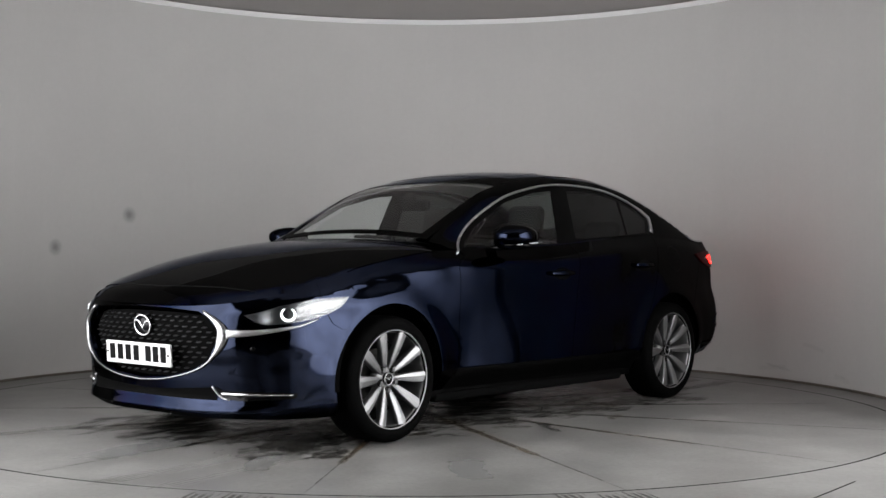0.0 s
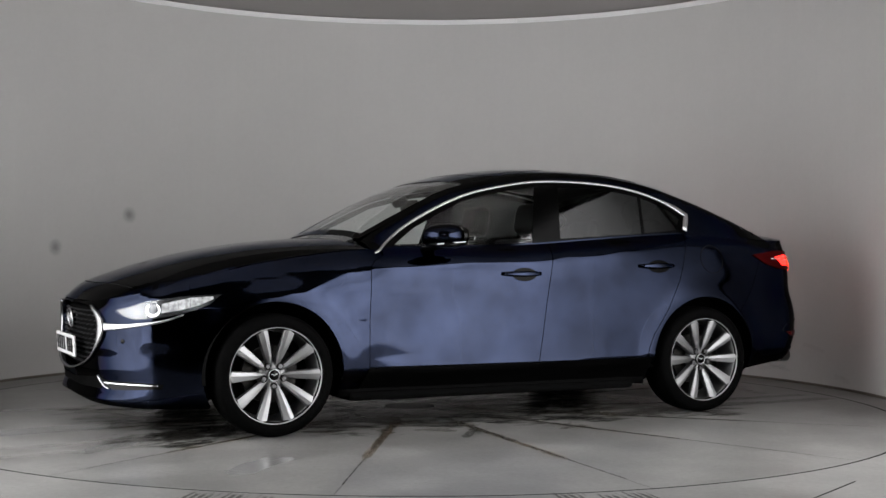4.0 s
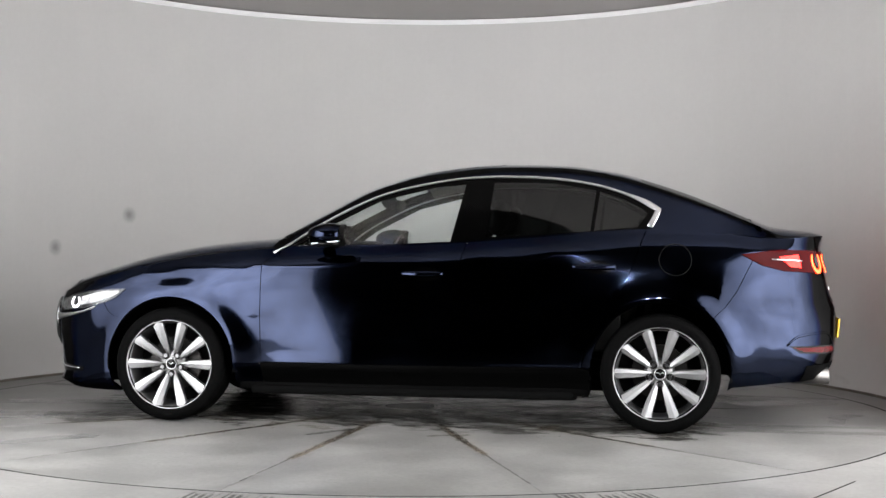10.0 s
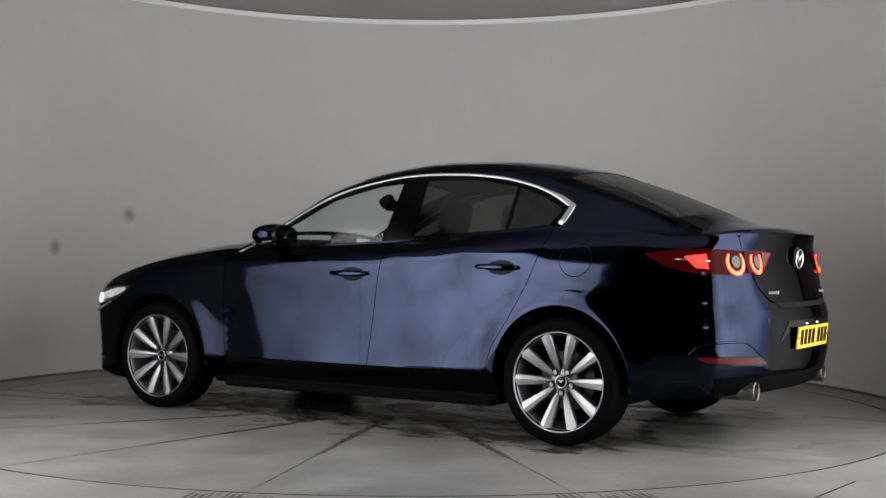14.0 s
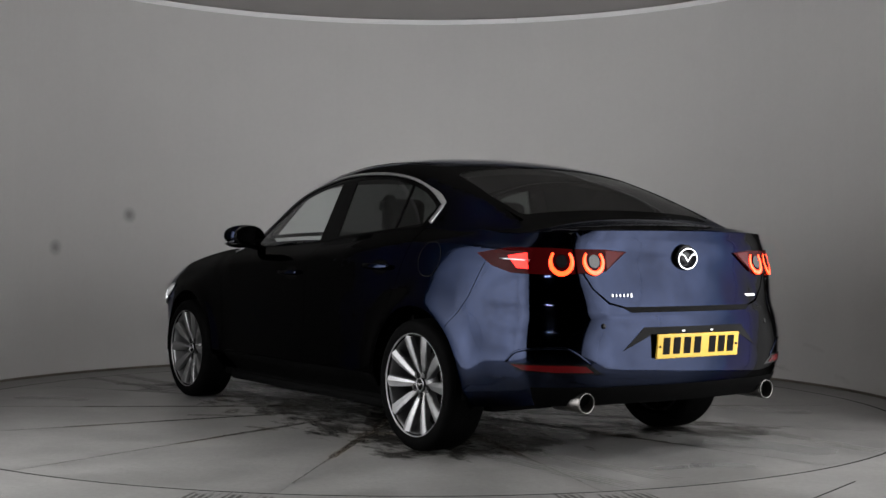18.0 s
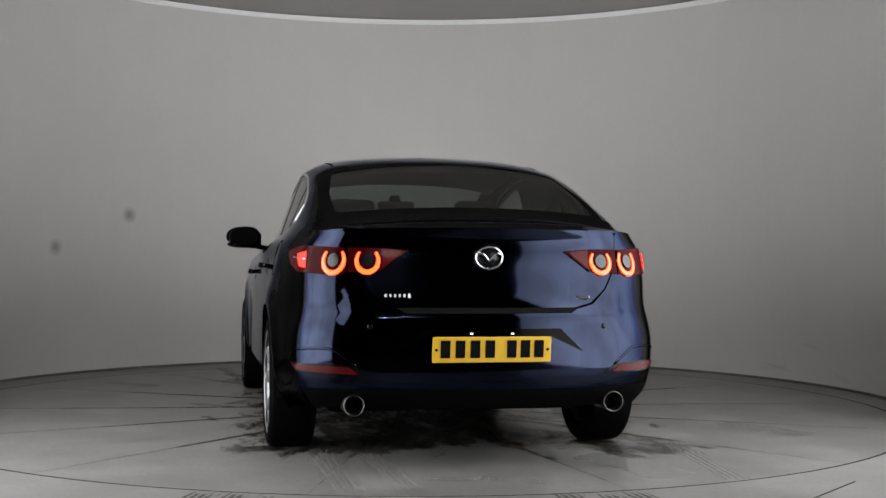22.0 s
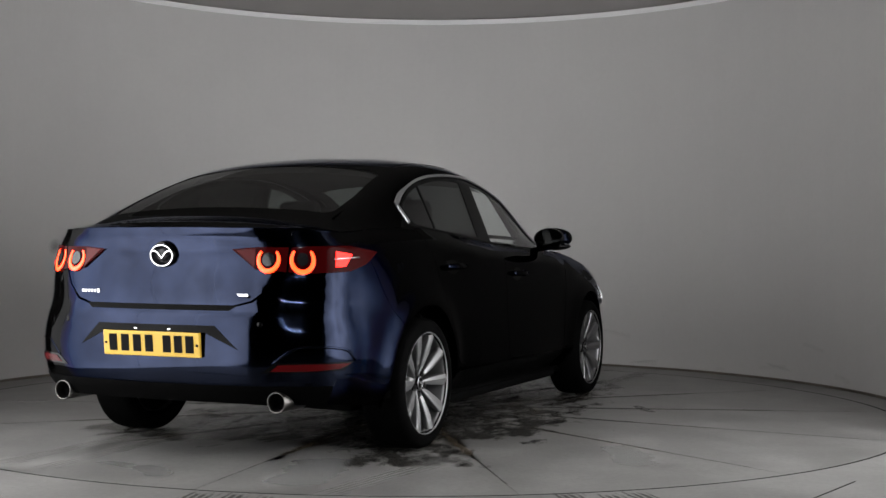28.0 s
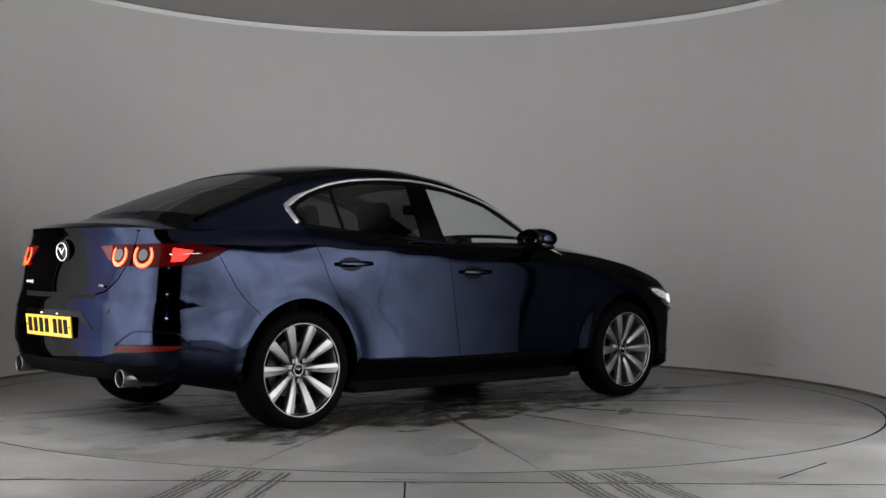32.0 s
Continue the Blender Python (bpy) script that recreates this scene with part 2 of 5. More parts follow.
def sweep(points, width, height, normals, closed=False):
    """A bar of rounded section along a line; normals point out of the surface it lies on."""
    pts, nor = np.array(points, float), np.array(normals, float)
    n = len(pts)
    section = [(-0.5, -0.5), (-0.5, 0.3), (-0.3, 0.5), (0.3, 0.5), (0.5, 0.3), (0.5, -0.5)]
    verts, faces = [], []
    for i in range(n):
        a, b = (pts[(i - 1) % n], pts[(i + 1) % n]) if closed else (pts[max(i - 1, 0)], pts[min(i + 1, n - 1)])
        d = (b - a) / max(np.linalg.norm(b - a), 1e-9)
        nn = nor[i] - d * (nor[i] @ d)
        nn /= max(np.linalg.norm(nn), 1e-9)
        w = np.cross(d, nn)
        wd = width[i] if np.ndim(width) else width
        for u, v in section:
            verts.append(pts[i] + w * u * wd + nn * v * height)
    k = len(section)
    for i in range(n if closed else n - 1):
        for j in range(k):
            a, b = i * k + j, i * k + (j + 1) % k
            c, d = ((i + 1) % n) * k + (j + 1) % k, ((i + 1) % n) * k + j
            faces.append((a, b, c, d))
    if not closed:
        faces += [tuple(range(k)), tuple(range((n - 1) * k, n * k))[::-1]]
    bm = bmesh.new()
    vs = [bm.verts.new(v) for v in verts]
    for f in faces:
        bm.faces.new([vs[i] for i in f])
    for f in bm.faces:
        f.smooth = True
    return bm


def curve_of(xs, ys):
    """Monotone cubic through the knots, flat beyond them."""
    xs, ys = np.array(xs, float), np.array(ys, float)
    if xs[0] > xs[-1]:
        xs, ys = xs[::-1], ys[::-1]
    h, d = np.diff(xs), np.diff(ys) / np.diff(xs)
    m = np.zeros(len(xs))
    same = d[:-1] * d[1:] > 0
    w1, w2 = 2 * h[1:] + h[:-1], h[1:] + 2 * h[:-1]
    with np.errstate(all="ignore"):
        m[1:-1] = np.where(same, (w1 + w2) / (w1 / d[:-1] + w2 / d[1:]), 0)
    m[0], m[-1] = d[0], d[-1]

    def f(x):
        x = np.clip(np.asarray(x, float), xs[0], xs[-1])
        i = np.clip(np.searchsorted(xs, x) - 1, 0, len(h) - 1)
        t = (x - xs[i]) / h[i]
        return ((1 + 2 * t) * (1 - t) ** 2 * ys[i] + t * (1 - t) ** 2 * h[i] * m[i]
                + t * t * (3 - 2 * t) * ys[i + 1] + t * t * (t - 1) * h[i] * m[i + 1])
    return f


def spline_through(points, step):
    """A smooth open line through 2D points, evenly spaced."""
    p = np.array(points, float)
    q = np.vstack([2 * p[0] - p[1], p, 2 * p[-1] - p[-2]])
    out = []
    for i in range(1, len(q) - 2):
        for t in np.linspace(0, 1, 20, endpoint=False):
            out.append(0.5 * (2 * q[i] + (q[i + 1] - q[i - 1]) * t + (2 * q[i - 1] - 5 * q[i] + 4 * q[i + 1] - q[i + 2]) * t * t
                              + (3 * q[i] - q[i - 1] - 3 * q[i + 1] + q[i + 2]) * t ** 3))
    out.append(p[-1])
    return even(out, step)


def even(points, step, closed=False):
    p = np.array(points, float)
    if closed:
        p = np.vstack([p, p[:1]])
    d = np.r_[0, np.cumsum(np.hypot(*np.diff(p, axis=0).T))]
    n = max(2, int(round(d[-1] / step)) + 1)
    s = np.linspace(0, d[-1], n)
    out = np.c_[np.interp(s, d, p[:, 0]), np.interp(s, d, p[:, 1])]
    return out[:-1] if closed else out


def refine(poly, step):
    """The same corners, with points between them."""
    out = []
    for a, b in zip(poly, list(poly[1:]) + [poly[0]]):
        a, b = np.array(a, float), np.array(b, float)
        n = max(1, int(round(np.hypot(*(b - a)) / step)))
        out += [a + (b - a) * i / n for i in range(n)]
    return np.array(out)


def inside(p, poly):
    x, y = p[:, 0][:, None], p[:, 1][:, None]
    a, b = poly, np.roll(poly, -1, axis=0)
    with np.errstate(all="ignore"):
        hit = ((a[:, 1] > y) != (b[:, 1] > y)) & (x < (b[:, 0] - a[:, 0]) * (y - a[:, 1]) / (b[:, 1] - a[:, 1]) + a[:, 0])
    return hit.sum(1) % 2 == 1


def far_from(p, poly, d):
    a, b = poly, np.roll(poly, -1, axis=0)
    ab = b - a
    t = np.clip(((p[:, None] - a) * ab).sum(2) / np.maximum((ab * ab).sum(1), 1e-12), 0, 1)
    return (np.hypot(*np.moveaxis(p[:, None] - (a + t[..., None] * ab), 2, 0)).min(1)) > d


def sheet(surf, poly, step=0.03, holes=(), lift=0.0, thick=0.004, flip=False, mirror=False):
    """A panel of a curved surface surf(a, b): its outline and holes are given on the surface's own two axes."""
    loops = [refine(poly, step)] + [refine(h, step) for h in holes]
    lo, hi = loops[0].min(0), loops[0].max(0)
    ga, gb = np.meshgrid(np.arange(lo[0] + step / 2, hi[0], step), np.arange(lo[1] + step / 2, hi[1], step))
    ga[1::2] += step / 2
    g = np.c_[ga.ravel(), gb.ravel()]
    keep = inside(g, loops[0])
    for h in loops[1:]:
        keep &= ~inside(g, h)
    g = g[keep]
    for l in loops:
        g = g[far_from(g, l, step * 0.45)] if len(g) else g
    pts, edges = np.vstack(loops + [g]), []
    o = 0
    for l in loops:
        edges += [(o + i, o + (i + 1) % len(l)) for i in range(len(l))]
        o += len(l)
    v2, _, tri, *_ = geometry.delaunay_2d_cdt([Vector(p) for p in pts], edges, [], 0, 1e-6)
    v2 = np.array([tuple(v) for v in v2])
    tri = np.array([t for t in (tuple(f) for f in tri) if len(t) == 3])
    c = v2[tri].mean(1)
    ok = inside(c, loops[0])
    for h in loops[1:]:
        ok &= ~inside(c, h)
    tri = tri[ok]
    e = 1e-3
    p = np.array(surf(v2[:, 0], v2[:, 1])).T
    da = np.array(surf(v2[:, 0] + e, v2[:, 1])).T - np.array(surf(v2[:, 0] - e, v2[:, 1])).T
    db = np.array(surf(v2[:, 0], v2[:, 1] + e)).T - np.array(surf(v2[:, 0], v2[:, 1] - e)).T
    n = np.cross(da, db)
    n /= np.maximum(np.linalg.norm(n, axis=1), 1e-12)[:, None]
    if flip:
        n, tri = -n, tri[:, ::-1]
    p = p + n * lift
    count, owner = {}, {}
    for t in tri:
        for a, b in ((t[0], t[1]), (t[1], t[2]), (t[2], t[0])):
            count[(min(a, b), max(a, b))] = count.get((min(a, b), max(a, b)), 0) + 1
            owner[(min(a, b), max(a, b))] = (a, b)
    verts, nor, faces = list(p), list(n), [tuple(int(i) for i in t) for t in tri]
    if thick:
        for k, v in count.items():
            if v == 1:
                a, b = owner[k]
                q = len(verts)
                verts += [p[a], p[b], p[b] - n[b] * thick, p[a] - n[a] * thick]
                side = np.cross(p[b] - p[a], n[a])
                side /= max(np.linalg.norm(side), 1e-12)
                nor += [side] * 4
                faces.append((q + 1, q, q + 3, q + 2))
    verts, nor = np.array(verts), np.array(nor)
    if mirror:
        verts[:, 1] *= -1
        nor[:, 1] *= -1
        faces = [f[::-1] for f in faces]
    return mesh_of("panel", verts, faces, nor)


def arc(cx, cz, r, a0, a1, n=24):
    return [(cx + r * math.cos(math.radians(a)), cz + r * math.sin(math.radians(a))) for a in np.linspace(a0, a1, n)]


# ---- the booth ----
BOOTH_R, BOOTH_Y, BOOTH_H = 3.18, 0.18, 2.985
OPEN_RIGHT, OPEN_LEFT = 79.0, 68.0


def ring_wall(r0, r1, z0, z1, a0, a1, n=96, cy=BOOTH_Y):
    """A curved slab, angles in degrees from the -y side."""
    verts, faces = [], []
    for i in range(n + 1):
        a = math.radians(-90 + a0 + (a1 - a0) * i / n)
        for r, z in ((r0, z0), (r0, z1), (r1, z1), (r1, z0)):
            verts.append((r * math.cos(a), cy + r * math.sin(a), z))
    for i in range(n):
        for j in range(4):
            a, b = i * 4 + j, i * 4 + (j + 1) % 4
            faces.append((a, b, b + 4, a + 4))
    faces += [(3, 2, 1, 0), (n * 4, n * 4 + 1, n * 4 + 2, n * 4 + 3)]
    bm = bmesh.new()
    vs = [bm.verts.new(v) for v in verts]
    for f in faces:
        bm.faces.new([vs[i] for i in f])
    return bm


def booth():
    tagged(part("wall_curved", ring_wall(BOOTH_R, BOOTH_R + 0.12, 0, BOOTH_H, OPEN_RIGHT, 360 - OPEN_LEFT, 160), WALL_PAINT), "smooth white curved studio wall, slightly scuffed near the floor", "wall", kind="structure")
    tagged(part("ceiling", box_bm(10.4, 6.8, 0.1, m=pose(0, 0.4, BOOTH_H + 0.10)), CEILING), "plain warm grey painted ceiling over the turntable booth", "ceiling", kind="structure")
    tagged(part("ceiling_hall", box_bm(10.4, 7.596, 0.1, m=pose(0, -6.802, BOOTH_H + 0.10)), HALL_DARK), "dark ceiling of the hall outside the booth", "ceiling", kind="structure")
    bm = bmesh.new()
    bmesh.ops.create_grid(bm, x_segments=1, y_segments=1, size=1, matrix=pose(0, -3.4, -0.03) @ Matrix.Diagonal((5.2, 7.2, 1, 1)))
    tagged(part("ground", bm, HALL_DARK), "dark sub-floor under the turntable pit", "floor", kind="structure")
    # out of view; near-black so that no lit floor mirrors in the doors
    tagged(part("floor_hall", box_bm(10.2, 6.296, 0.02, m=pose(0, -7.35, -0.01)), HALL_DARK), "unseen dark floor added outside the booth to keep reflections dark", "floor", kind="structure")
    for n, (sx, sy, x, y) in {"wall_south": (10.4, 0.1, 0, -10.6), "wall_north": (10.4, 0.1, 0, 3.8), "wall_west": (0.1, 14.4, -5.2, -3.4), "wall_east": (0.1, 14.4, 5.2, -3.4)}.items():
        tagged(part(n, box_bm(sx, sy, BOOTH_H + 0.08, m=pose(x, y, (BOOTH_H + 0.04) / 2 - 0.03)), HALL_DARK), "matt dark wall closing the hall behind the camera", "wall", kind="structure")
    tagged(part("baseboard", ring_wall(BOOTH_R - 0.006, BOOTH_R + 0.01, 0, 0.018, OPEN_RIGHT, 360 - OPEN_LEFT, 120), DIRT), "thin dirty dark line where wall meets floor", "baseboard", kind="structure")
    seam = 163.2
    for a0, a1 in ((OPEN_RIGHT, seam), (seam + 0.05, 360 - OPEN_LEFT)):
        tagged(part("trim", ring_wall(BOOTH_R - 0.012, BOOTH_R + 0.02, BOOTH_H - 0.002, BOOTH_H + 0.04, a0, a1, 60), TRIM_WHITE), "slim white trim strip along the top of the curved wall", "trim", kind="structure")
    for s in (-1, 1):
        a, b = (Vector((3.12, -0.46, 0)) if s > 0 else Vector((-2.99, -1.02, 0))), (Vector((2.27, -5.45, 0)) if s > 0 else Vector((-2.31, -4.64, 0)))
        d = b - a
        turn = math.degrees(math.atan2(d.y, d.x))
        mid = (a + b) / 2
        light = thing("light_panel", "tall glowing white softbox light wall beside the booth opening", "light", "light walls", m=pose(mid.x, mid.y, 0, 0, 0, turn))
        L, H, z0 = d.length, 2.75, -0.03
        side = 1 if s > 0 else -1
        for k in range(4):
            w = (L - 0.08) / 4
            part("diffuser", box_bm(w - 0.012, 0.02, H - 0.052, m=pose((k - 1.5) * w, 0, (H - 0.028) / 2)), DIFFUSER, light)
        part("backing", box_bm(L - 0.02, 0.03, H, m=pose(0, side * 0.055, H / 2)), STEEL, light)
        for k in (-1, 1):
            part("frame_post", box_bm(0.04, 0.07, H, 0.004, m=pose(k * (L / 2 - 0.02), side * 0.02, H / 2)), STEEL, light)
            part("frame_rail", box_bm(L - 0.08, 0.07, 0.012 if k < 0 else 0.04, 0.003, m=pose(0, side * 0.02, 0.006 if k < 0 else H - 0.02)), STEEL, light)

    for x, z in ((-0.30, 2.64), (0.30, 2.64)):
        lamp = thing("spot_lamp", "small bright white studio spotlight hung above the camera", "light", "spotlights", m=pose(x, -8.7, z, -13))
        part("lamp_can", lathe([(0.0, -0.16), (0.05, -0.15), (0.075, -0.10), (0.078, 0.03), (0.070, 0.03), (0.066, 0.0)], 24), STEEL, lamp)
        part("lamp_face", lathe([(0.0, 0.004), (0.040, 0.0)], 24), FLOOD, lamp)
        part("hanger", box_bm(0.02, 0.02, BOOTH_H + 0.05 - z - 0.07, 0.003, m=pose(0, 0, 0, 13) @ pose(0, -0.06, (BOOTH_H + 0.05 - z + 0.07) / 2)), STEEL, lamp)


booth()

# ---- the turntable ----
TURN_R = 2.94


def turn_at(t):
    """The turntable's heading, in degrees."""
    return 180 - 4.306 - 5.829 * (t - 9)


def floor_and_turntable():
    bm = bmesh.new()
    n = 128
    outer = [bm.verts.new((x, y, 0)) for x, y in ((-5.1, -4.2), (5.1, -4.2), (5.1, 3.7), (-5.1, 3.7))]
    ring = [bm.verts.new(((TURN_R + 0.006) * math.cos(2 * math.pi * i / n), (TURN_R + 0.006) * math.sin(2 * math.pi * i / n), 0)) for i in range(n)]
    e = [bm.edges.new((outer[i], outer[(i + 1) % 4])) for i in range(4)] + [bm.edges.new((ring[i], ring[(i + 1) % n])) for i in range(n)]
    bmesh.ops.triangle_fill(bm, use_beauty=True, edges=e)
    for f in list(bm.faces):
        if f.calc_center_median().length < TURN_R * 0.98:
            bm.faces.remove(f)
    low = bmesh.ops.extrude_edge_only(bm, edges=[x for x in bm.edges if all(abs(v.co.length - TURN_R - 0.006) < 1e-4 for v in x.verts)])
    for v in low["geom"]:
        if isinstance(v, bmesh.types.BMVert):
            v.co.z = -0.028
    tagged(part("floor", bm, CONCRETE), "grey concrete floor with tyre marks round the turntable", "floor", kind="structure")
    return floor_marks(bpy.data.objects["floor"])


def fade_mark(name, color, cut, scale, rough=0.6, stretch=(1, 1, 1), strength=1.0, tread=0.0, soft=0.07):
    """A thin stain or painted shade that thins out towards its edges and breaks up."""
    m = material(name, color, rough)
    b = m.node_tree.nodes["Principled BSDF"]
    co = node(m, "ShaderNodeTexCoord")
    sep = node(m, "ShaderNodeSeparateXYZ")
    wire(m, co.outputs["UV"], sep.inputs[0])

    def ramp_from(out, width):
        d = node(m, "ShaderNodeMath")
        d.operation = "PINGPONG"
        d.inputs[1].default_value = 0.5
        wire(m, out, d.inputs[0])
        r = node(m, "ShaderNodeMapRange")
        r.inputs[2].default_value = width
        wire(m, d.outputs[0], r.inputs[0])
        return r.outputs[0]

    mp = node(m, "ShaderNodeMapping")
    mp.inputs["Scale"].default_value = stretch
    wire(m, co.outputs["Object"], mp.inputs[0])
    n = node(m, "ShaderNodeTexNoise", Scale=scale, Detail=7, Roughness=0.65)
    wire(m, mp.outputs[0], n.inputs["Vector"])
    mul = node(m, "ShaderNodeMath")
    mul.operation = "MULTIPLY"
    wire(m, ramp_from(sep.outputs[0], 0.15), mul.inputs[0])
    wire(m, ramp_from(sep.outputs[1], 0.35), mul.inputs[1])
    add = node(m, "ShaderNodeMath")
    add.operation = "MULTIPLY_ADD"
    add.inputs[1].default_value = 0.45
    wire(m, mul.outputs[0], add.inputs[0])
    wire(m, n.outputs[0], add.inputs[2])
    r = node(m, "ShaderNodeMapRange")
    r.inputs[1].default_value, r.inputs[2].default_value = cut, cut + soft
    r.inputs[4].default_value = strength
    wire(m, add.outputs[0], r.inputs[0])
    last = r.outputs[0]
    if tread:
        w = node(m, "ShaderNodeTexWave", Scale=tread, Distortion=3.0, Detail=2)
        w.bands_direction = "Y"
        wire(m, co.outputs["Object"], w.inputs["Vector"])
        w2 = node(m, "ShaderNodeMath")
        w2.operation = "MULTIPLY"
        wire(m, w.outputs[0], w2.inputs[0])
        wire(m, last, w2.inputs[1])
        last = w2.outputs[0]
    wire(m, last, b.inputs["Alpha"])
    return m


STAIN_BROWN = fade_mark("rust_brown_stain", (0.13, 0.092, 0.052), 0.74, 26, stretch=(0.4, 1.6, 1), strength=0.5, soft=0.22)
STAIN_DARK = fade_mark("oily_dark_stain", (0.020, 0.018, 0.016), 0.86, 24, 0.35, stretch=(0.6, 1.4, 1), strength=0.85, soft=0.18)
STAIN_WET = fade_mark("damp_patch", (0.24, 0.24, 0.235), 0.74, 4.0, 0.15, strength=0.6, soft=0.05)
STAIN_DUST = fade_mark("pale_dust", (0.17, 0.145, 0.11), 0.80, 20, strength=0.35, soft=0.2)
# oily dirt, darkened further to paint in the shade under the car
OIL_AND_SHADE = fade_mark("oily_film_and_car_shade", (0.03, 0.028, 0.025), 0.86, 4.6, 0.22, stretch=(0.7, 1.5, 1), strength=0.8, soft=0.12)
TYRE_MARK = fade_mark("tyre_print", (0.04, 0.038, 0.034), 0.58, 9, stretch=(0.6, 4, 1), strength=0.95, tread=11.0, soft=0.25)
TYRE_FAINT = fade_mark("faint_tyre_print", (0.20, 0.195, 0.185), 0.66, 9, stretch=(0.6, 4, 1), strength=0.6, tread=11.0, soft=0.25)


def strip(name, mat, parent, x, y, turn, length, width, z=0.0015, label=""):
    n = 12
    verts = [(length * (i / n - 0.5), width * j, 0) for i in range(n + 1) for j in (-0.5, 0.5)]
    me = mesh_of(name, verts, [(2 * i, 2 * i + 2, 2 * i + 3, 2 * i + 1) for i in range(n)], smooth=False)
    uv = me.uv_layers.new(name="along")
    for l in me.loops:
        v = me.vertices[l.vertex_index].co
        uv.data[l.index].uv = (v.x / length + 0.5, v.y / width + 0.5)
    return part(name, me, mat, parent, label, pose(x, y, z, 0, 0, turn))


def floor_marks(ground_floor):
    table = thing("turntable", "round concrete-topped turntable with stained radial joints", "turntable", m=pose(0, 0, 0))
    part("deck_plate", lathe([(0.0, -0.010), (TURN_R - 0.02, -0.010), (TURN_R - 0.02, -0.027), (0.0, -0.027)], 96, "z", smooth=False), JOINT, table)
    rnd = random.Random(4)
    step = 360 / 14
    r0, r1, n, gap = 0.16, TURN_R - 0.010, 10, 0.0013
    bm = bmesh.new()
    ring, inner = [], []
    for i in range(n + 1):
        k = math.radians(step * (i / n - 0.5))
        da, db = gap / r1 * (1 - 2 * i / n), gap / r0 * (1 - 2 * i / n)
        ring.append((r1 * math.cos(k + da), r1 * math.sin(k + da)))
        inner.append((r0 * math.cos(k + db), r0 * math.sin(k + db)))
    line = ring + inner[::-1]
    top = [bm.verts.new((x, y, 0)) for x, y in line]
    low = [bm.verts.new((x, y, -0.009)) for x, y in line]
    for i in range(n):
        bm.faces.new((top[i], top[i + 1], top[2 * n - i], top[2 * n + 1 - i]))
    for i in range(len(line)):
        j = (i + 1) % len(line)
        bm.faces.new((top[i], low[i], low[j], top[j]))
    slab = bpy.data.meshes.new("slab")
    bmesh.ops.recalc_face_normals(bm, faces=bm.faces)
    bm.to_mesh(slab)
    bm.free()
    for k in range(14):
        part("slab", slab, CONCRETE, table, m=pose(0, 0, 0, 0, 0, 7.9 + step * (k + 0.5)))
    part("centre_plate", lathe([(0.0, 0.001), (0.155, 0.001), (0.157, -0.008)], 48, "z", smooth=False), STEEL, table)
    for k in range(14):
        a = 7.9 + step * k
        c, s_ = math.cos(math.radians(a)), math.sin(math.radians(a))
        r, l = rnd.uniform(1.25, 1.55), rnd.uniform(1.3, 1.9)
        strip("joint_stain", STAIN_BROWN, table, r * c, r * s_, a, l, rnd.uniform(0.05, 0.09), 0.0008)
        r, l = rnd.uniform(0.85, 1.1), rnd.uniform(1.3, 2.0)
        strip("oil_stain", STAIN_DARK, table, r * c, r * s_, a, l, rnd.uniform(0.07, 0.13), 0.0012)
        strip("joint_stain", STAIN_DARK, table, 2.1 * c, 2.1 * s_, a, 1.6, rnd.uniform(0.015, 0.03), 0.0014)
    # car-sized patches: oil plus the car's contact shade, painted on the deck
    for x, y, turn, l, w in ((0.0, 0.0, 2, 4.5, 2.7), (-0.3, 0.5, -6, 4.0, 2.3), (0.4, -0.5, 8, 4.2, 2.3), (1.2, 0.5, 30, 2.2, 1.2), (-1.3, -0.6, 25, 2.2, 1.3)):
        strip("oil_film_and_shade", OIL_AND_SHADE, table, x, y, turn, l, w, 0.0004 + abs(turn) * 0.00001)
    for k in range(44):
        a, r = rnd.uniform(0, 360), rnd.uniform(0.3, 1.5)
        c, s_ = math.cos(math.radians(a)), math.sin(math.radians(a))
        strip("spill", rnd.choice((STAIN_DARK, STAIN_DUST, STAIN_DARK)), table, r * c, r * s_, rnd.uniform(0, 180), rnd.uniform(0.1, 0.45), rnd.uniform(0.05, 0.20), 0.0016 + k * 0.00002)
    for x, y, turn, l, w in ((-2.35, -0.62, 20, 0.8, 0.42), (-2.62, 0.02, 60, 0.35, 0.2), (-2.55, 0.25, 80, 0.3, 0.14), (2.2, 0.2, 15, 0.75, 0.35), (2.05, 0.95, 40, 0.5, 0.2), (1.55, 1.75, 50, 0.6, 0.25), (-1.3, -1.75, 30, 0.7, 0.3)):
        strip("damp_patch", STAIN_WET, table, x, y, turn, l, w, 0.0021)
    for x, y, turn, l, w in ((-2.2, 0.74, 1, 1.4, 0.20), (-2.25, 0.50, 2, 1.2, 0.18), (-2.25, -0.98, -6, 1.3, 0.20), (2.3, 0.78, 6, 1.3, 0.19), (2.25, 1.02, 9, 1.2, 0.16), (2.3, -0.72, -3, 1.2, 0.20)):
        strip("tyre_print", TYRE_FAINT, table, x, y, turn, l, w, 0.0024)
    bm = bmesh.new()
    n = 160
    rings = [[bm.verts.new((r * math.cos(2 * math.pi * i / n), r * math.sin(2 * math.pi * i / n), -0.0006)) for i in range(n)] for r in (TURN_R - 0.012, TURN_R + 0.0055)]
    for i in range(n):
        j = (i + 1) % n
        bm.faces.new((rings[0][i], rings[1][i], rings[1][j], rings[0][j]))
    part("rim_seal", bm, GAP, table, "thin black gap round the turntable")
    # the fixed floor in front
    g = ground_floor
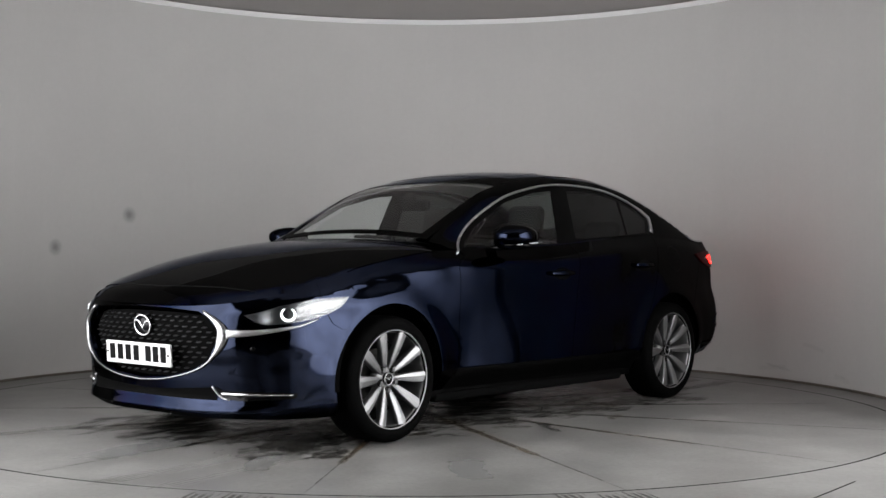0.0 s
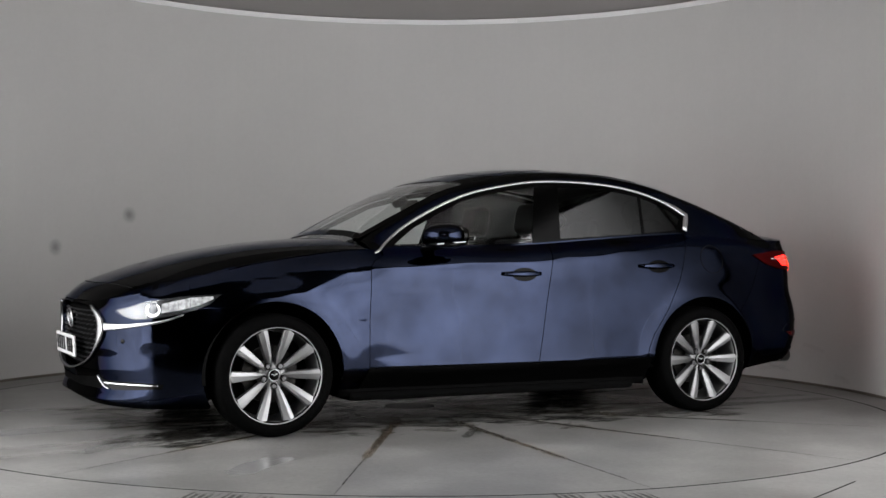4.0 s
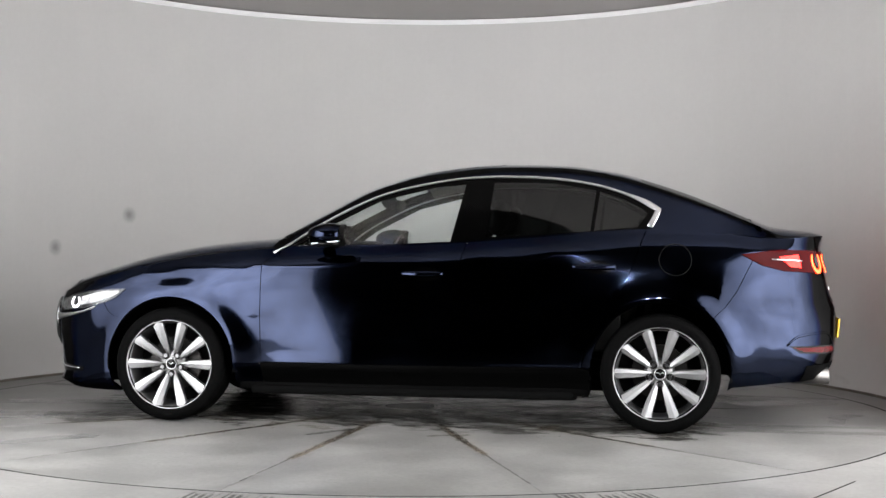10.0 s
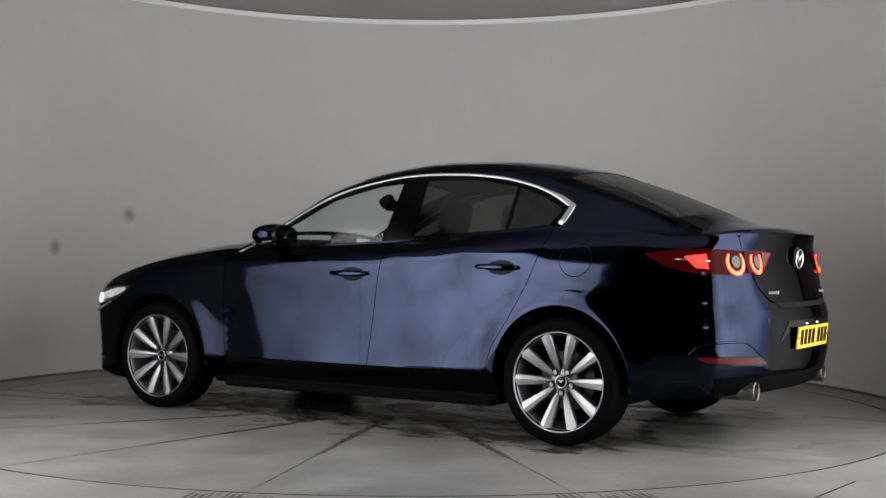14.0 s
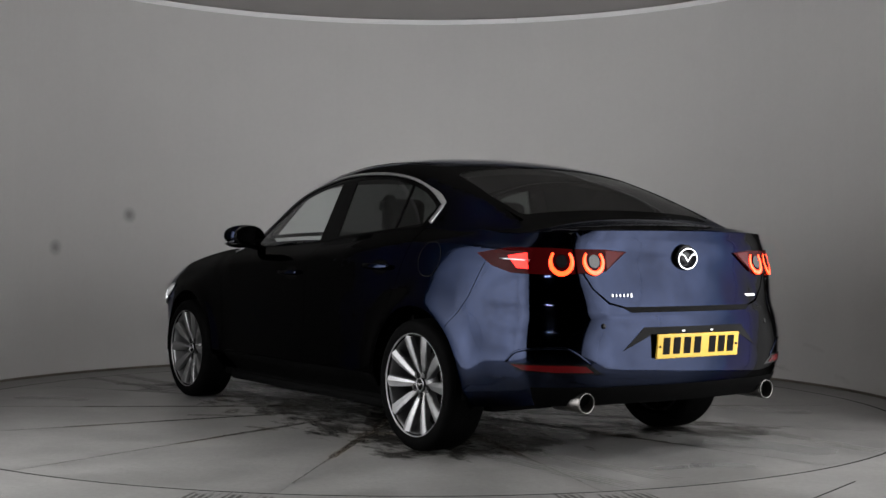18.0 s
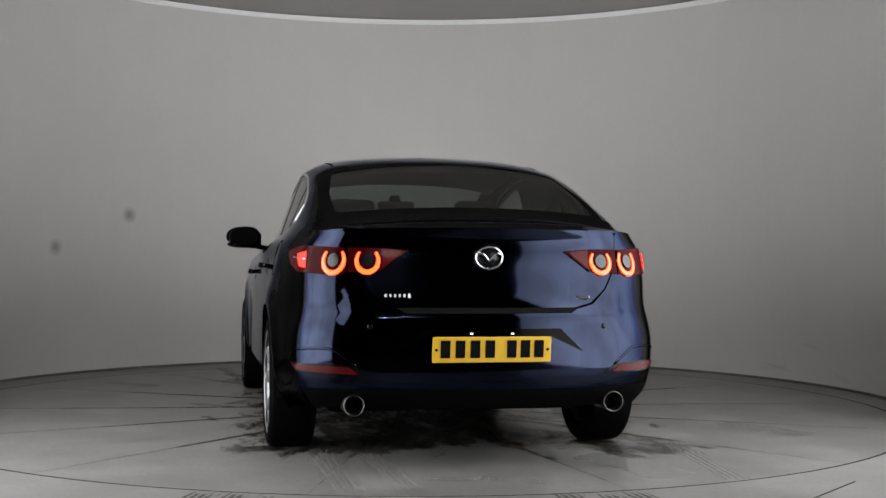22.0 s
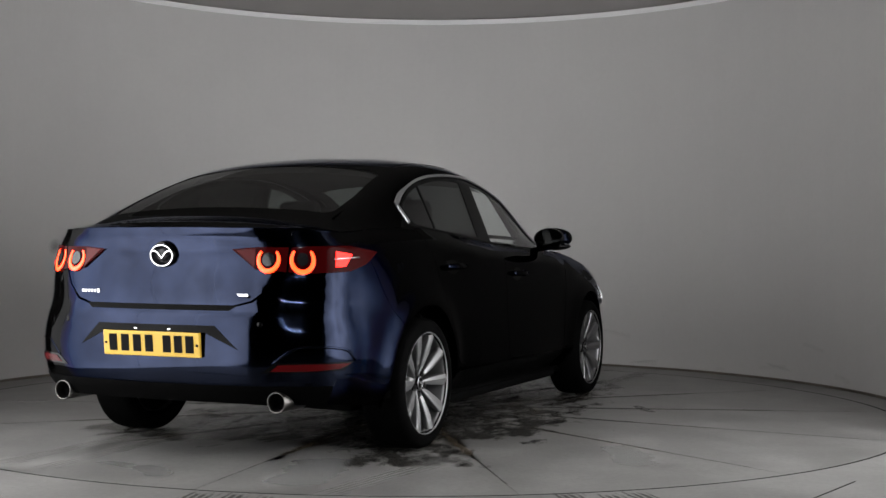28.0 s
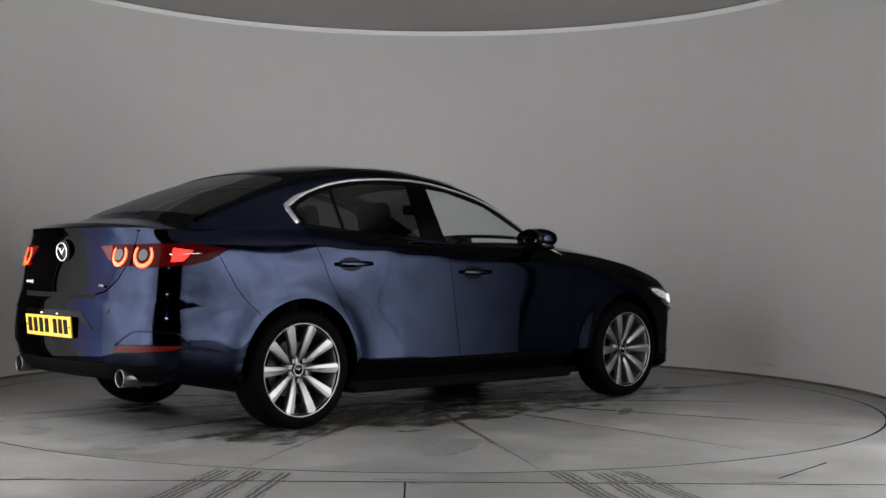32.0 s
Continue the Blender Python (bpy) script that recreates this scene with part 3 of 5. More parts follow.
    for x, y, turn, l, w in ((-0.9, -3.3, 78, 0.95, 0.16), (-0.74, -3.32, 80, 0.95, 0.12), (-0.60, -3.35, 82, 0.9, 0.10), (0.70, -3.3, 101, 0.95, 0.15), (0.86, -3.32, 99, 0.95, 0.14), (1.0, -3.25, 104, 0.9, 0.14)):
        strip("tyre_print", TYRE_MARK, g, x, y, turn, l, w, 0.0016)
    for x, y, turn, l, w in ((0, -3.165, 0, 9.6, 0.007), (-0.04, -3.6, 90, 0.86, 0.008), (1.715, -2.81, 51.5, 0.56, 0.006), (2.35, -2.62, 42, 0.66, 0.006)):
        part("expansion_joint", box_bm(l, w, 0.002, m=pose(0, 0, 0)), GAP, g, m=pose(x, y, 0.0006, 0, 0, turn))
    for k in range(24):
        x = rnd.uniform(-1.9, 1.9)
        strip("spill", rnd.choice((STAIN_DARK, STAIN_DUST)), g, x, rnd.uniform(-3.22, -3.1), rnd.uniform(-15, 15), rnd.uniform(0.06, 0.3), rnd.uniform(0.02, 0.05), 0.002 + k * 0.00003)
    return table


turntable = floor_and_turntable()

# ---- the car: its surface ----
PLAN = [(2.25, 0.0), (2.24, 0.30), (2.182, 0.52), (2.07, 0.69), (1.90, 0.793), (1.65, 0.852), (1.36, 0.878), (0.8, 0.885), (0.0, 0.89),
        (-0.8, 0.890), (-1.36, 0.889), (-1.7, 0.875), (-1.95, 0.849), (-2.15, 0.792), (-2.285, 0.60), (-2.345, 0.30), (-2.365, 0.0)]
_full = spline_through([(2.235, -0.30)] + PLAN + [(-2.345, -0.30)], 0.005)
_i0 = int(np.argmin(np.hypot(_full[:, 0] - 2.25, _full[:, 1])))
_i1 = int(np.argmin(np.hypot(_full[:, 0] + 2.365, _full[:, 1])))
LINE = _full[_i0:_i1 + 1]
LINE[0, 1] = LINE[-1, 1] = 0.0
LINE_S = np.r_[0, np.cumsum(np.hypot(*np.diff(LINE, axis=0).T))]
S_END = LINE_S[-1]
_d = np.gradient(LINE, axis=0)
LINE_N = np.c_[-_d[:, 1], _d[:, 0]] / np.hypot(*_d.T)[:, None] * -1
for _ in range(12):
    LINE_N[1:-1] = (LINE_N[:-2] + 2 * LINE_N[1:-1] + LINE_N[2:]) / 4
LINE_N[0], LINE_N[-1] = (1, 0), (-1, 0)
LINE_N /= np.hypot(*LINE_N.T)[:, None]
if LINE_N[len(LINE_N) // 2, 1] < 0:
    LINE_N *= -1


def s_at(x):
    """Distance along the side, from the nose, of the place x."""
    return float(np.interp(-x, -LINE[:, 0], LINE_S))


def s_front(y):
    k = LINE[:, 0] > 1.3
    return float(np.interp(abs(y), LINE[k, 1], LINE_S[k])) * (1 if y >= 0 else -1)


def s_rear(y):
    k = LINE[:, 0] < -1.5
    s = float(np.interp(abs(y), LINE[k, 1][::-1], LINE_S[k][::-1]))
    return s if y >= 0 else 2 * S_END - s


EDGE_TOP = curve_of([2.25, 2.05, 1.85, 1.5, 1.2, 0.9, 0.7, 0.3, -0.2, -0.6, -1.0, -1.3, -1.7, -2.0, -2.2, -2.37],
                    [0.695, 0.745, 0.80, 0.885, 0.935, 0.97, 0.98, 0.99, 1.01, 1.04, 1.07, 1.085, 1.072, 1.046, 1.050, 1.065])
EDGE_LOW = curve_of([2.25, 1.8, 0.9, -0.9, -1.8, -2.2, -2.37], [0.155, 0.15, 0.185, 0.185, 0.25, 0.285, 0.29])
ROWS = [0, 0.08, 0.155, 0.19, 0.35, 0.50, 0.53, 0.75, 0.875, 0.91, 1.0]
SECTIONS = {
    0.0: [-0.08, -0.01, -0.024, -0.028, -0.01, -0.003, 0.0, 0.01, 0.005, 0.003, -0.02],
    0.55: [-0.08, -0.01, -0.024, -0.028, -0.015, -0.006, 0.0, 0.006, -0.004, -0.008, -0.03],
    s_at(1.95): [-0.08, -0.01, -0.008, -0.008, -0.006, -0.003, 0.0, 0.002, -0.010, -0.016, -0.055],
    s_at(1.72): [-0.08, -0.012, -0.003, -0.002, 0.0, 0.0, 0.0, -0.002, -0.022, -0.030, -0.075],
    s_at(1.36): [-0.07, -0.035, -0.018, -0.012, 0.0, 0.0, 0.0, -0.008, -0.044, -0.054, -0.098],
    s_at(0.93): [-0.13, -0.09, -0.028, -0.006, -0.002, -0.003, -0.002, -0.005, -0.021, -0.036, -0.105],
    s_at(0.7): [-0.15, -0.10, -0.024, -0.003, -0.004, -0.006, -0.006, -0.003, -0.006, -0.022, -0.11],
    s_at(-0.7): [-0.15, -0.10, -0.024, -0.003, -0.004, -0.006, -0.006, -0.003, -0.006, -0.020, -0.115],
    s_at(-1.36): [-0.07, -0.035, -0.016, -0.010, 0.0, 0.0, -0.001, -0.017, -0.044, -0.055, -0.12],
    s_at(-1.95): [-0.08, -0.03, -0.012, -0.006, 0.0, -0.001, -0.003, -0.034, -0.054, -0.062, -0.115],
    s_rear(0.62): [-0.085, -0.036, -0.014, -0.007, 0.0, -0.003, -0.008, -0.050, -0.076, -0.079, -0.090],
    s_rear(0.45): [-0.07, -0.026, -0.008, -0.004, 0.0, -0.004, -0.016, -0.064, -0.082, -0.084, -0.070],
    S_END: [-0.07, -0.026, -0.008, -0.004, 0.0, -0.004, -0.020, -0.070, -0.090, -0.090, -0.070],
}
_keys = sorted(SECTIONS)
_rowf = [curve_of(ROWS, SECTIONS[k]) for k in _keys]


def offset(s, tau):
    s, tau = np.broadcast_arrays(np.asarray(s, float), np.asarray(tau, float))
    vals = np.array([f(tau) for f in _rowf])
    i = np.clip(np.searchsorted(_keys, s) - 1, 0, len(_keys) - 2)
    k = np.array(_keys)
    t = np.clip((s - k[i]) / (k[i + 1] - k[i]), 0, 1)
    t = t * t * (3 - 2 * t)
    a = np.take_along_axis(vals, i[None], 0)[0]
    b = np.take_along_axis(vals, i[None] + 1, 0)[0]
    return a + (b - a) * t


ARCH_F, ARCH_R, ARCH_Z, ARCH = 1.3625, -1.3625, 0.33, 0.372


def skin(s, z):
    """The car's flank, nose and tail: s metres from the nose along the bumper line, z up."""
    s, z = np.broadcast_arrays(np.asarray(s, float), np.asarray(z, float))
    q = np.where(s < 0, -s, np.where(s > S_END, 2 * S_END - s, s))
    sign = np.where((s < 0) | (s > S_END), -1.0, 1.0)
    x, y = np.interp(q, LINE_S, LINE[:, 0]), np.interp(q, LINE_S, LINE[:, 1])
    nx, ny = np.interp(q, LINE_S, LINE_N[:, 0]), np.interp(q, LINE_S, LINE_N[:, 1])
    top, low = EDGE_TOP(x), EDGE_LOW(x)
    off = offset(q, np.clip((z - low) / (top - low), -0.05, 1.05))
    off = off - 0.030 * np.clip(x - 0.30, 0, 0.5) * np.clip((0.75 - z) / 0.35, 0, 1) * np.clip((1.20 - x) / 0.45, 0, 1)
    waist = np.clip((-1.68 - x) / 0.34, 0, 1) * np.clip((np.abs(y) - 0.50) / 0.15, 0, 1)
    off = off - 0.024 * waist * np.exp(-((z - 0.72) / 0.10) ** 2)
    off = off - 0.035 * np.clip(-0.65 - x, 0, 0.45) * np.clip((0.75 - z) / 0.35, 0, 1) * np.clip((x + 1.75) / 0.35, 0, 1)
    for cx, bulge in ((ARCH_F, 0.014), (ARCH_R, 0.021)):
        r = np.hypot(x - cx, z - ARCH_Z)
        off = off + bulge * np.exp(-((np.maximum(r - ARCH, 0)) / 0.085) ** 2) * np.clip((r - 0.2) / 0.1, 0, 1)
    return x + nx * off, (y + ny * off) * sign, z


def flank(x, z):
    """The same by x, for the sides alone."""
    return skin(np.interp(-np.asarray(x, float), -LINE[:, 0], LINE_S), z)


SKIN_TOP_Y = curve_of(np.linspace(2.2, -2.3, 46), [float(flank(x, float(EDGE_TOP(x)))[1]) for x in np.linspace(2.2, -2.3, 46)])
HOOD_TOP = curve_of([2.26, 2.15, 1.92, 1.58, 1.24, 0.9, 0.6], [0.70, 0.772, 0.860, 0.953, 1.010, 1.038, 1.05])
DECK_TOP = curve_of([-1.6, -1.95, -2.1, -2.22, -2.30], [1.14, 1.12, 1.105, 1.09, 1.078])


def rim_x(y, front=True):
    """Where the top edge of nose or tail lies, at y."""
    s = np.linspace(0, 1.2, 200) if front else np.linspace(S_END - 1.2, S_END, 200)[::-1]
    x0 = np.interp(s, LINE_S, LINE[:, 0])
    px, py, _ = skin(s, EDGE_TOP(x0))
    return np.interp(np.abs(y), py, px)


def bonnet(x, y):
    x, y = np.broadcast_arrays(np.asarray(x, float), np.asarray(y, float))
    e, w = EDGE_TOP(x), np.maximum(SKIN_TOP_Y(x), 0.05)
    k = np.clip(np.abs(y) / w, 0, 1.05)
    z = e + (HOOD_TOP(x) - e) * (1 - k ** 2.6)
    back = np.clip((rim_x(y) - x) / 0.10, 0, 1)
    z = z - 0.028 * (1 - back) ** 2 * (k < 2)
    return x, y, z


def deck(x, y):
    x, y = np.broadcast_arrays(np.asarray(x, float), np.asarray(y, float))
    e, w = EDGE_TOP(x), np.maximum(SKIN_TOP_Y(x), 0.05)
    k = np.clip(np.abs(y) / w, 0, 1.05)
    lip = np.clip((x - rim_x(y, False)) / 0.07, 0, 1) ** 0.5
    return x, y, e + (DECK_TOP(x) - e) * (1 - k ** 2.4) * lip


ROOF = curve_of([1.015, 0.815, 0.565, 0.235, -0.10, -0.45, -0.80, -1.13, -1.46, -1.80, -1.95, -2.1],
                [0.950, 1.056, 1.198, 1.360, 1.434, 1.46, 1.452, 1.412, 1.325, 1.20, 1.135, 1.06])
BOW = curve_of([0.9, 0.2, -0.3, -0.9, -1.8], [0.06, 0.045, 0.0, -0.05, -0.10])
CROWN = curve_of([0.9, 0.2, -0.3, -1.0, -1.4, -1.85], [0.0, 0.008, 0.022, 0.024, 0.014, 0.0])
TUMBLE, RAIL_Q = curve_of([0.8, -0.9, -1.5, -2.0], [0.19, 0.19, 0.16, 0.09]), 2.2
RAIL_P = curve_of([0.8, -0.2, -0.8, -1.5, -2.0], [12.0, 16.0, 26.0, 20.0, 14.0])


def cabin_box(x, y):
    zb, yb = EDGE_TOP(x), SKIN_TOP_Y(x)
    top = ROOF(x + BOW(x) * (np.minimum(np.abs(y), 0.8) / 0.7) ** 2) + CROWN(x) * np.clip(1 - (y / 0.62) ** 2, 0, 1)
    return zb, yb, np.maximum(top, zb + 0.002)


def cabin_y(x, z):
    """Half width of the glasshouse at x and height z."""
    x, z = np.broadcast_arrays(np.asarray(x, float), np.asarray(z, float))
    y = np.full(x.shape, 0.68)
    for _ in range(5):
        zb, yb, top = cabin_box(x, y)
        h = np.clip((z - zb) / (top - zb), -0.2, 0.9995)
        y = yb * (1 - TUMBLE(x) * h) * (1 - np.maximum(h, 0) ** RAIL_P(x)) ** (1 / RAIL_Q)
    return x, y, z


def cabin_top(x, y):
    """Height of roof, screen and rear window at x, y."""
    x, y = np.broadcast_arrays(np.asarray(x, float), np.asarray(y, float))
    zb, yb, top = cabin_box(x, y)
    lo, hi = np.zeros(x.shape), np.ones(x.shape)
    for _ in range(32):
        h = (lo + hi) / 2
        wide = yb * (1 - TUMBLE(x) * h) * (1 - h ** RAIL_P(x)) ** (1 / RAIL_Q)
        lo, hi = np.where(wide > np.abs(y), h, lo), np.where(wide > np.abs(y), hi, h)
    return x, y, zb + (top - zb) * lo


def rail(x, h=0.86):
    """The roof rail at x: half width and height."""
    y = 0.65
    for _ in range(6):
        zb, yb, top = cabin_box(np.float64(x), np.float64(y))
        y = float(yb * (1 - TUMBLE(x) * h) * (1 - h ** RAIL_P(x)) ** (1 / RAIL_Q))
    return y, float(zb + (top - zb) * h)


CABIN_END = -1.90


def tail_top(x, y):
    """The boot's top, with the end of the cabin running out into it."""
    x, y, a = cabin_top(x, y)
    b = deck(x, y)[2]
    soft = 0.014 * (1 - np.clip(np.abs(y) / np.maximum(SKIN_TOP_Y(x), 0.05), 0, 1) ** 6)
    soft = soft * np.clip((CABIN_END - x) / 0.06, 0, 1)
    return x, y, (a + b + np.sqrt((a - b) ** 2 + soft ** 2)) / 2


# ---- the car: its parts ----
CAR_X, CAR_Y = -0.158, 0.086
car = thing("saloon_car", "deep blue metallic four-door saloon car with lit lamps on a turntable", "car")


def both(name, surf, poly, mat, parent=None, label="", **k):
    """A panel for each flank."""
    made = []
    for mirror in (False, True):
        made.append(part(name, sheet(surf, poly, mirror=mirror, **k), mat, parent or car, label))
    return made


DOOR_F = [(0.745, 0.94), (0.80, 0.915), (0.832, 0.88), (0.84, 0.60), (0.835, 0.345)]
DOOR_M = [(-0.31, 1.012), (-0.285, 0.90), (-0.26, 0.75), (-0.225, 0.50), (-0.20, 0.345)]
DOOR_R = [(-1.285, 1.083), (-1.245, 0.98), (-1.18, 0.80), (-1.08, 0.62), (-0.985, 0.48), (-0.955, 0.40), (-0.945, 0.345)]
BUMPER_F = [(1.80, 0.700), (1.745, 0.61), (1.70, 0.585), (1.635, 0.578)]
BUMPER_R = [(-1.85, 0.93), (-1.76, 0.76), (-1.70, 0.68), (-1.645, 0.63)]
G = 0.0022


def shift(line, d):
    return [(x + d, z) for x, z in line]


def top_line(x0, x1, step=0.05, drop=0.0):
    n = max(2, int(abs(x1 - x0) / step))
    return [(x, float(EDGE_TOP(x)) - drop) for x in np.linspace(x0, x1, n)]


SILL_Z = 0.345


def body_panels():
    # fenders
    ang = math.degrees(math.atan2(0.578 - ARCH_Z, 1.635 - ARCH_F))
    poly = shift(BUMPER_F, -G)[::1] + arc(ARCH_F, ARCH_Z, ARCH, ang, 194, 40) + [(0.99, 0.19), (0.86, 0.19), (0.842, 0.30)] + shift(DOOR_F, G)[::-1] + top_line(0.76, 1.80, drop=0.003)
    both("front_wing", flank, poly, PAINT, step=0.028, flip=True, thick=0.02)
    # doors
    low = SILL_Z
    poly = shift(DOOR_F, -G) + shift(DOOR_M, G)[::-1] + top_line(-0.30, 0.735, drop=0.002)
    doors = both("front_door", flank, poly, PAINT, step=0.028, flip=True, thick=0.02)
    poly = shift(DOOR_M, -G) + shift(DOOR_R, G)[::-1] + top_line(-1.275, -0.32, drop=0.002)
    doors += both("rear_door", flank, poly, PAINT, step=0.028, flip=True, thick=0.02)
    # sills
    poly = [(0.838, SILL_Z - 0.006), (0.85, 0.19), (-0.985, 0.19), (-0.985, 0.33), (-0.945, SILL_Z - 0.006)]
    both("sill", flank, poly, BLACK_PLASTIC, step=0.04, flip=True, thick=0.03)
    # rear quarters
    ang = math.degrees(math.atan2(0.63 - ARCH_Z, -1.645 - ARCH_R))
    poly = shift(DOOR_R, -G) + [(-0.99, 0.335), (-0.99, 0.20)] + arc(ARCH_R, ARCH_Z, ARCH, -14, ang, 40) + shift(BUMPER_R, G)[::-1] + [(-1.84, 0.94), (-1.80, 0.965)] + top_line(-1.80, -1.29, drop=0.0)
    both("rear_quarter", flank, poly, PAINT, step=0.028, flip=True, thick=0.02)
    # bonnet
    edge = [(x, float(SKIN_TOP_Y(x)) - 0.004) for x in np.linspace(0.775, 2.0, 30)]
    front = [(float(rim_x(y)) - 0.002, y) for y in np.linspace(float(SKIN_TOP_Y(2.02)), 0, 16)]
    rear = [(0.90 - 0.13 * (y / 0.75) ** 2, y) for y in np.linspace(0, 0.74, 10)]
    half = edge + front + []
    poly = half + [(x, -y) for x, y in half[::-1][1:]] + [(x, -y) for x, y in rear[::-1]] + rear[1:]
    ys = np.linspace(-0.60, 0.60, 30)
    xs = 2.125 - 0.245 * ys ** 2
    line = np.array(bonnet(xs, ys)).T
    part("bonnet_gap", sweep(line, 0.004, 0.004, np.tile((0.4, 0, 0.9), (30, 1))), GAP, car)
    part("bonnet", sheet(bonnet, poly, step=0.035, thick=0.02), PAINT, car)
    # roof with its pillars
    outer = [(x, rail(x)[0]) for x in np.linspace(0.80, CABIN_END, 70)]
    poly = outer + [(x, -y) for x, y in outer[::-1]]
    screen = [(x, rail(x)[0] - 0.070) for x in np.linspace(0.80, 0.13, 16)]
    screen = [(0.93, 0.0)] + [(0.93 - 0.13 * (y / 0.66) ** 2, y) for y in np.linspace(0.1, screen[0][1], 6)] + screen + [(0.115 + 0.05 * (1 - (y / 0.55) ** 2), y) for y in np.linspace(screen[-1][1] - 0.04, 0.0, 8)]
    screen = screen + [(x, -y) for x, y in screen[::-1][1:-1]]
    back = [(x, min(rail(x)[0] - 0.03, float(np.interp(-x, (1.29, 1.83), (0.575, 0.645))))) for x in np.linspace(-1.29, -1.83, 14)]
    back = [(-1.235, 0.0)] + [(-1.235 - 0.03 * (y / 0.55) ** 2, y) for y in np.linspace(0.1, back[0][1] - 0.03, 6)] + back + [(-1.855 - 0.02 * (1 - (y / 0.6) ** 2), y) for y in np.linspace(back[-1][1] - 0.03, 0.0, 6)]
    back = back + [(x, -y) for x, y in back[::-1][1:-1]]
    part("roof", roof_mesh(outer, screen, back), PAINT, car)
    xs = np.linspace(0.06, -1.08, 40)
    for side in (1, -1):
        line = np.array(cabin_top(xs, np.full(40, side * 0.545))).T
        part("roof_channel", sweep(line, 0.012, 0.003, np.tile((0, 0, 1.0), (40, 1))), GAP, car, "black seam strip along the roof")
    pane = [(-0.02, -0.42), (-0.02, 0.42), (-0.06, 0.45), (-0.44, 0.45), (-0.48, 0.42), (-0.48, -0.42), (-0.44, -0.45), (-0.06, -0.45)]
    part("sunroof", sheet(cabin_top, pane, step=0.06, lift=0.003, thick=0.004, flip=True), TRIM_CUP_BLACK, car, "black glass sunroof panel")
    part("windscreen", sheet(cabin_top, screen, step=0.05, lift=-0.003, thick=0.0), CLEAR_GLASS, car, "clear laminated windscreen").visible_shadow = False
    part("rear_window", sheet(cabin_top, back, step=0.05, lift=-0.003, thick=0.0), REAR_GLASS, car, "dark tinted heated rear window").visible_shadow = False
    return doors


def roof_mesh(outer, screen, back):
    ys = rail(0.80)[0]
    front = [(0.80, y) for y in np.linspace(-ys, ys, 20)][1:-1]
    poly = outer + [(x, -y) for x, y in outer[::-1]] + front
    ring = [p for p in screen if p[0] <= 0.79]
    return sheet(cabin_top, poly, step=0.035, holes=[ring, back], thick=0.0)


FLIP = False
doors = body_panels()


def side_windows():
    top = spline_through([(0.745, 0.972), (0.51, 1.13), (0.19, 1.28), (-0.13, 1.355), (-0.40, 1.383), (-0.75, 1.375), (-1.02, 1.335), (-1.24, 1.262), (-1.352, 1.20)], 0.03)
    low = [(x, float(EDGE_TOP(x)) + 0.006) for x in np.linspace(-1.30, 0.735, 40)]
    outline = [tuple(p) for p in top] + low
    # painted cant rail and pillar round the windows
    up = [(x, rail(x)[1]) for x in np.linspace(CABIN_END, 0.80, 70)]
    base = [(x, float(EDGE_TOP(x)) - 0.002) for x in np.linspace(0.80, CABIN_END, 70)]
    both("cant_rail", cabin_y, up + base, PAINT, step=0.03, holes=[outline], flip=not FLIP, thick=0.012)
    glass_f = [(x, z) for x, z in ((0.66, 0.995), (0.50, 1.103), (0.19, 1.254), (-0.12, 1.328), (-0.29, 1.345), (-0.215, 1.02), (0.31, 0.998))]
    both("front_side_window", cabin_y, glass_f, CLEAR_GLASS, step=0.05, lift=-0.006, thick=0.0, flip=not FLIP)
    glass_r = [(-0.45, 1.352), (-0.60, 1.355), (-0.78, 1.348), (-1.015, 1.308), (-0.985, 1.082), (-0.41, 1.045)]
    both("rear_side_window", cabin_y, glass_r, TINTED_GLASS, step=0.05, lift=-0.006, thick=0.0, flip=not FLIP)
    glass_q = [(-1.035, 1.302), (-1.16, 1.262), (-1.27, 1.205), (-1.295, 1.18), (-1.24, 1.105), (-1.005, 1.084)]
    both("quarter_window", cabin_y, glass_q, TINTED_GLASS, step=0.05, lift=-0.006, thick=0.0, flip=not FLIP)
    both("window_frame", cabin_y, outline, TRIM_CUP_BLACK, step=0.03, lift=-0.004, holes=[glass_f, glass_r, glass_q], flip=not FLIP, thick=0.008)
    # bright trim
    tip = [(-1.352, 1.20), (-1.335, 1.16), (-1.305, 1.105)]
    line = np.vstack([[(0.782, 0.952)], top[0:-1], spline_through(tip, 0.02)])
    width = [0.014 + 0.018 * max(0.0, min(1.0, (-1.18 - x) / 0.12)) for x, _ in line]
    p = np.array(cabin_y(line[:, 0], line[:, 1])).T
    e = np.array(cabin_y(line[:, 0], line[:, 1] + 0.01)).T - p
    d = np.gradient(p, axis=0)
    n = np.cross(d, e)
    n *= np.sign(n[:, 1])[:, None]
    n /= np.linalg.norm(n, axis=1)[:, None]
    for s in (1, -1):
        m = np.array([1, s, 1])
        part("window_trim", sweep((p + n * 0.001) * m, width, 0.008, n * m), SATIN, car, "bright satin chrome window trim")


side_windows()


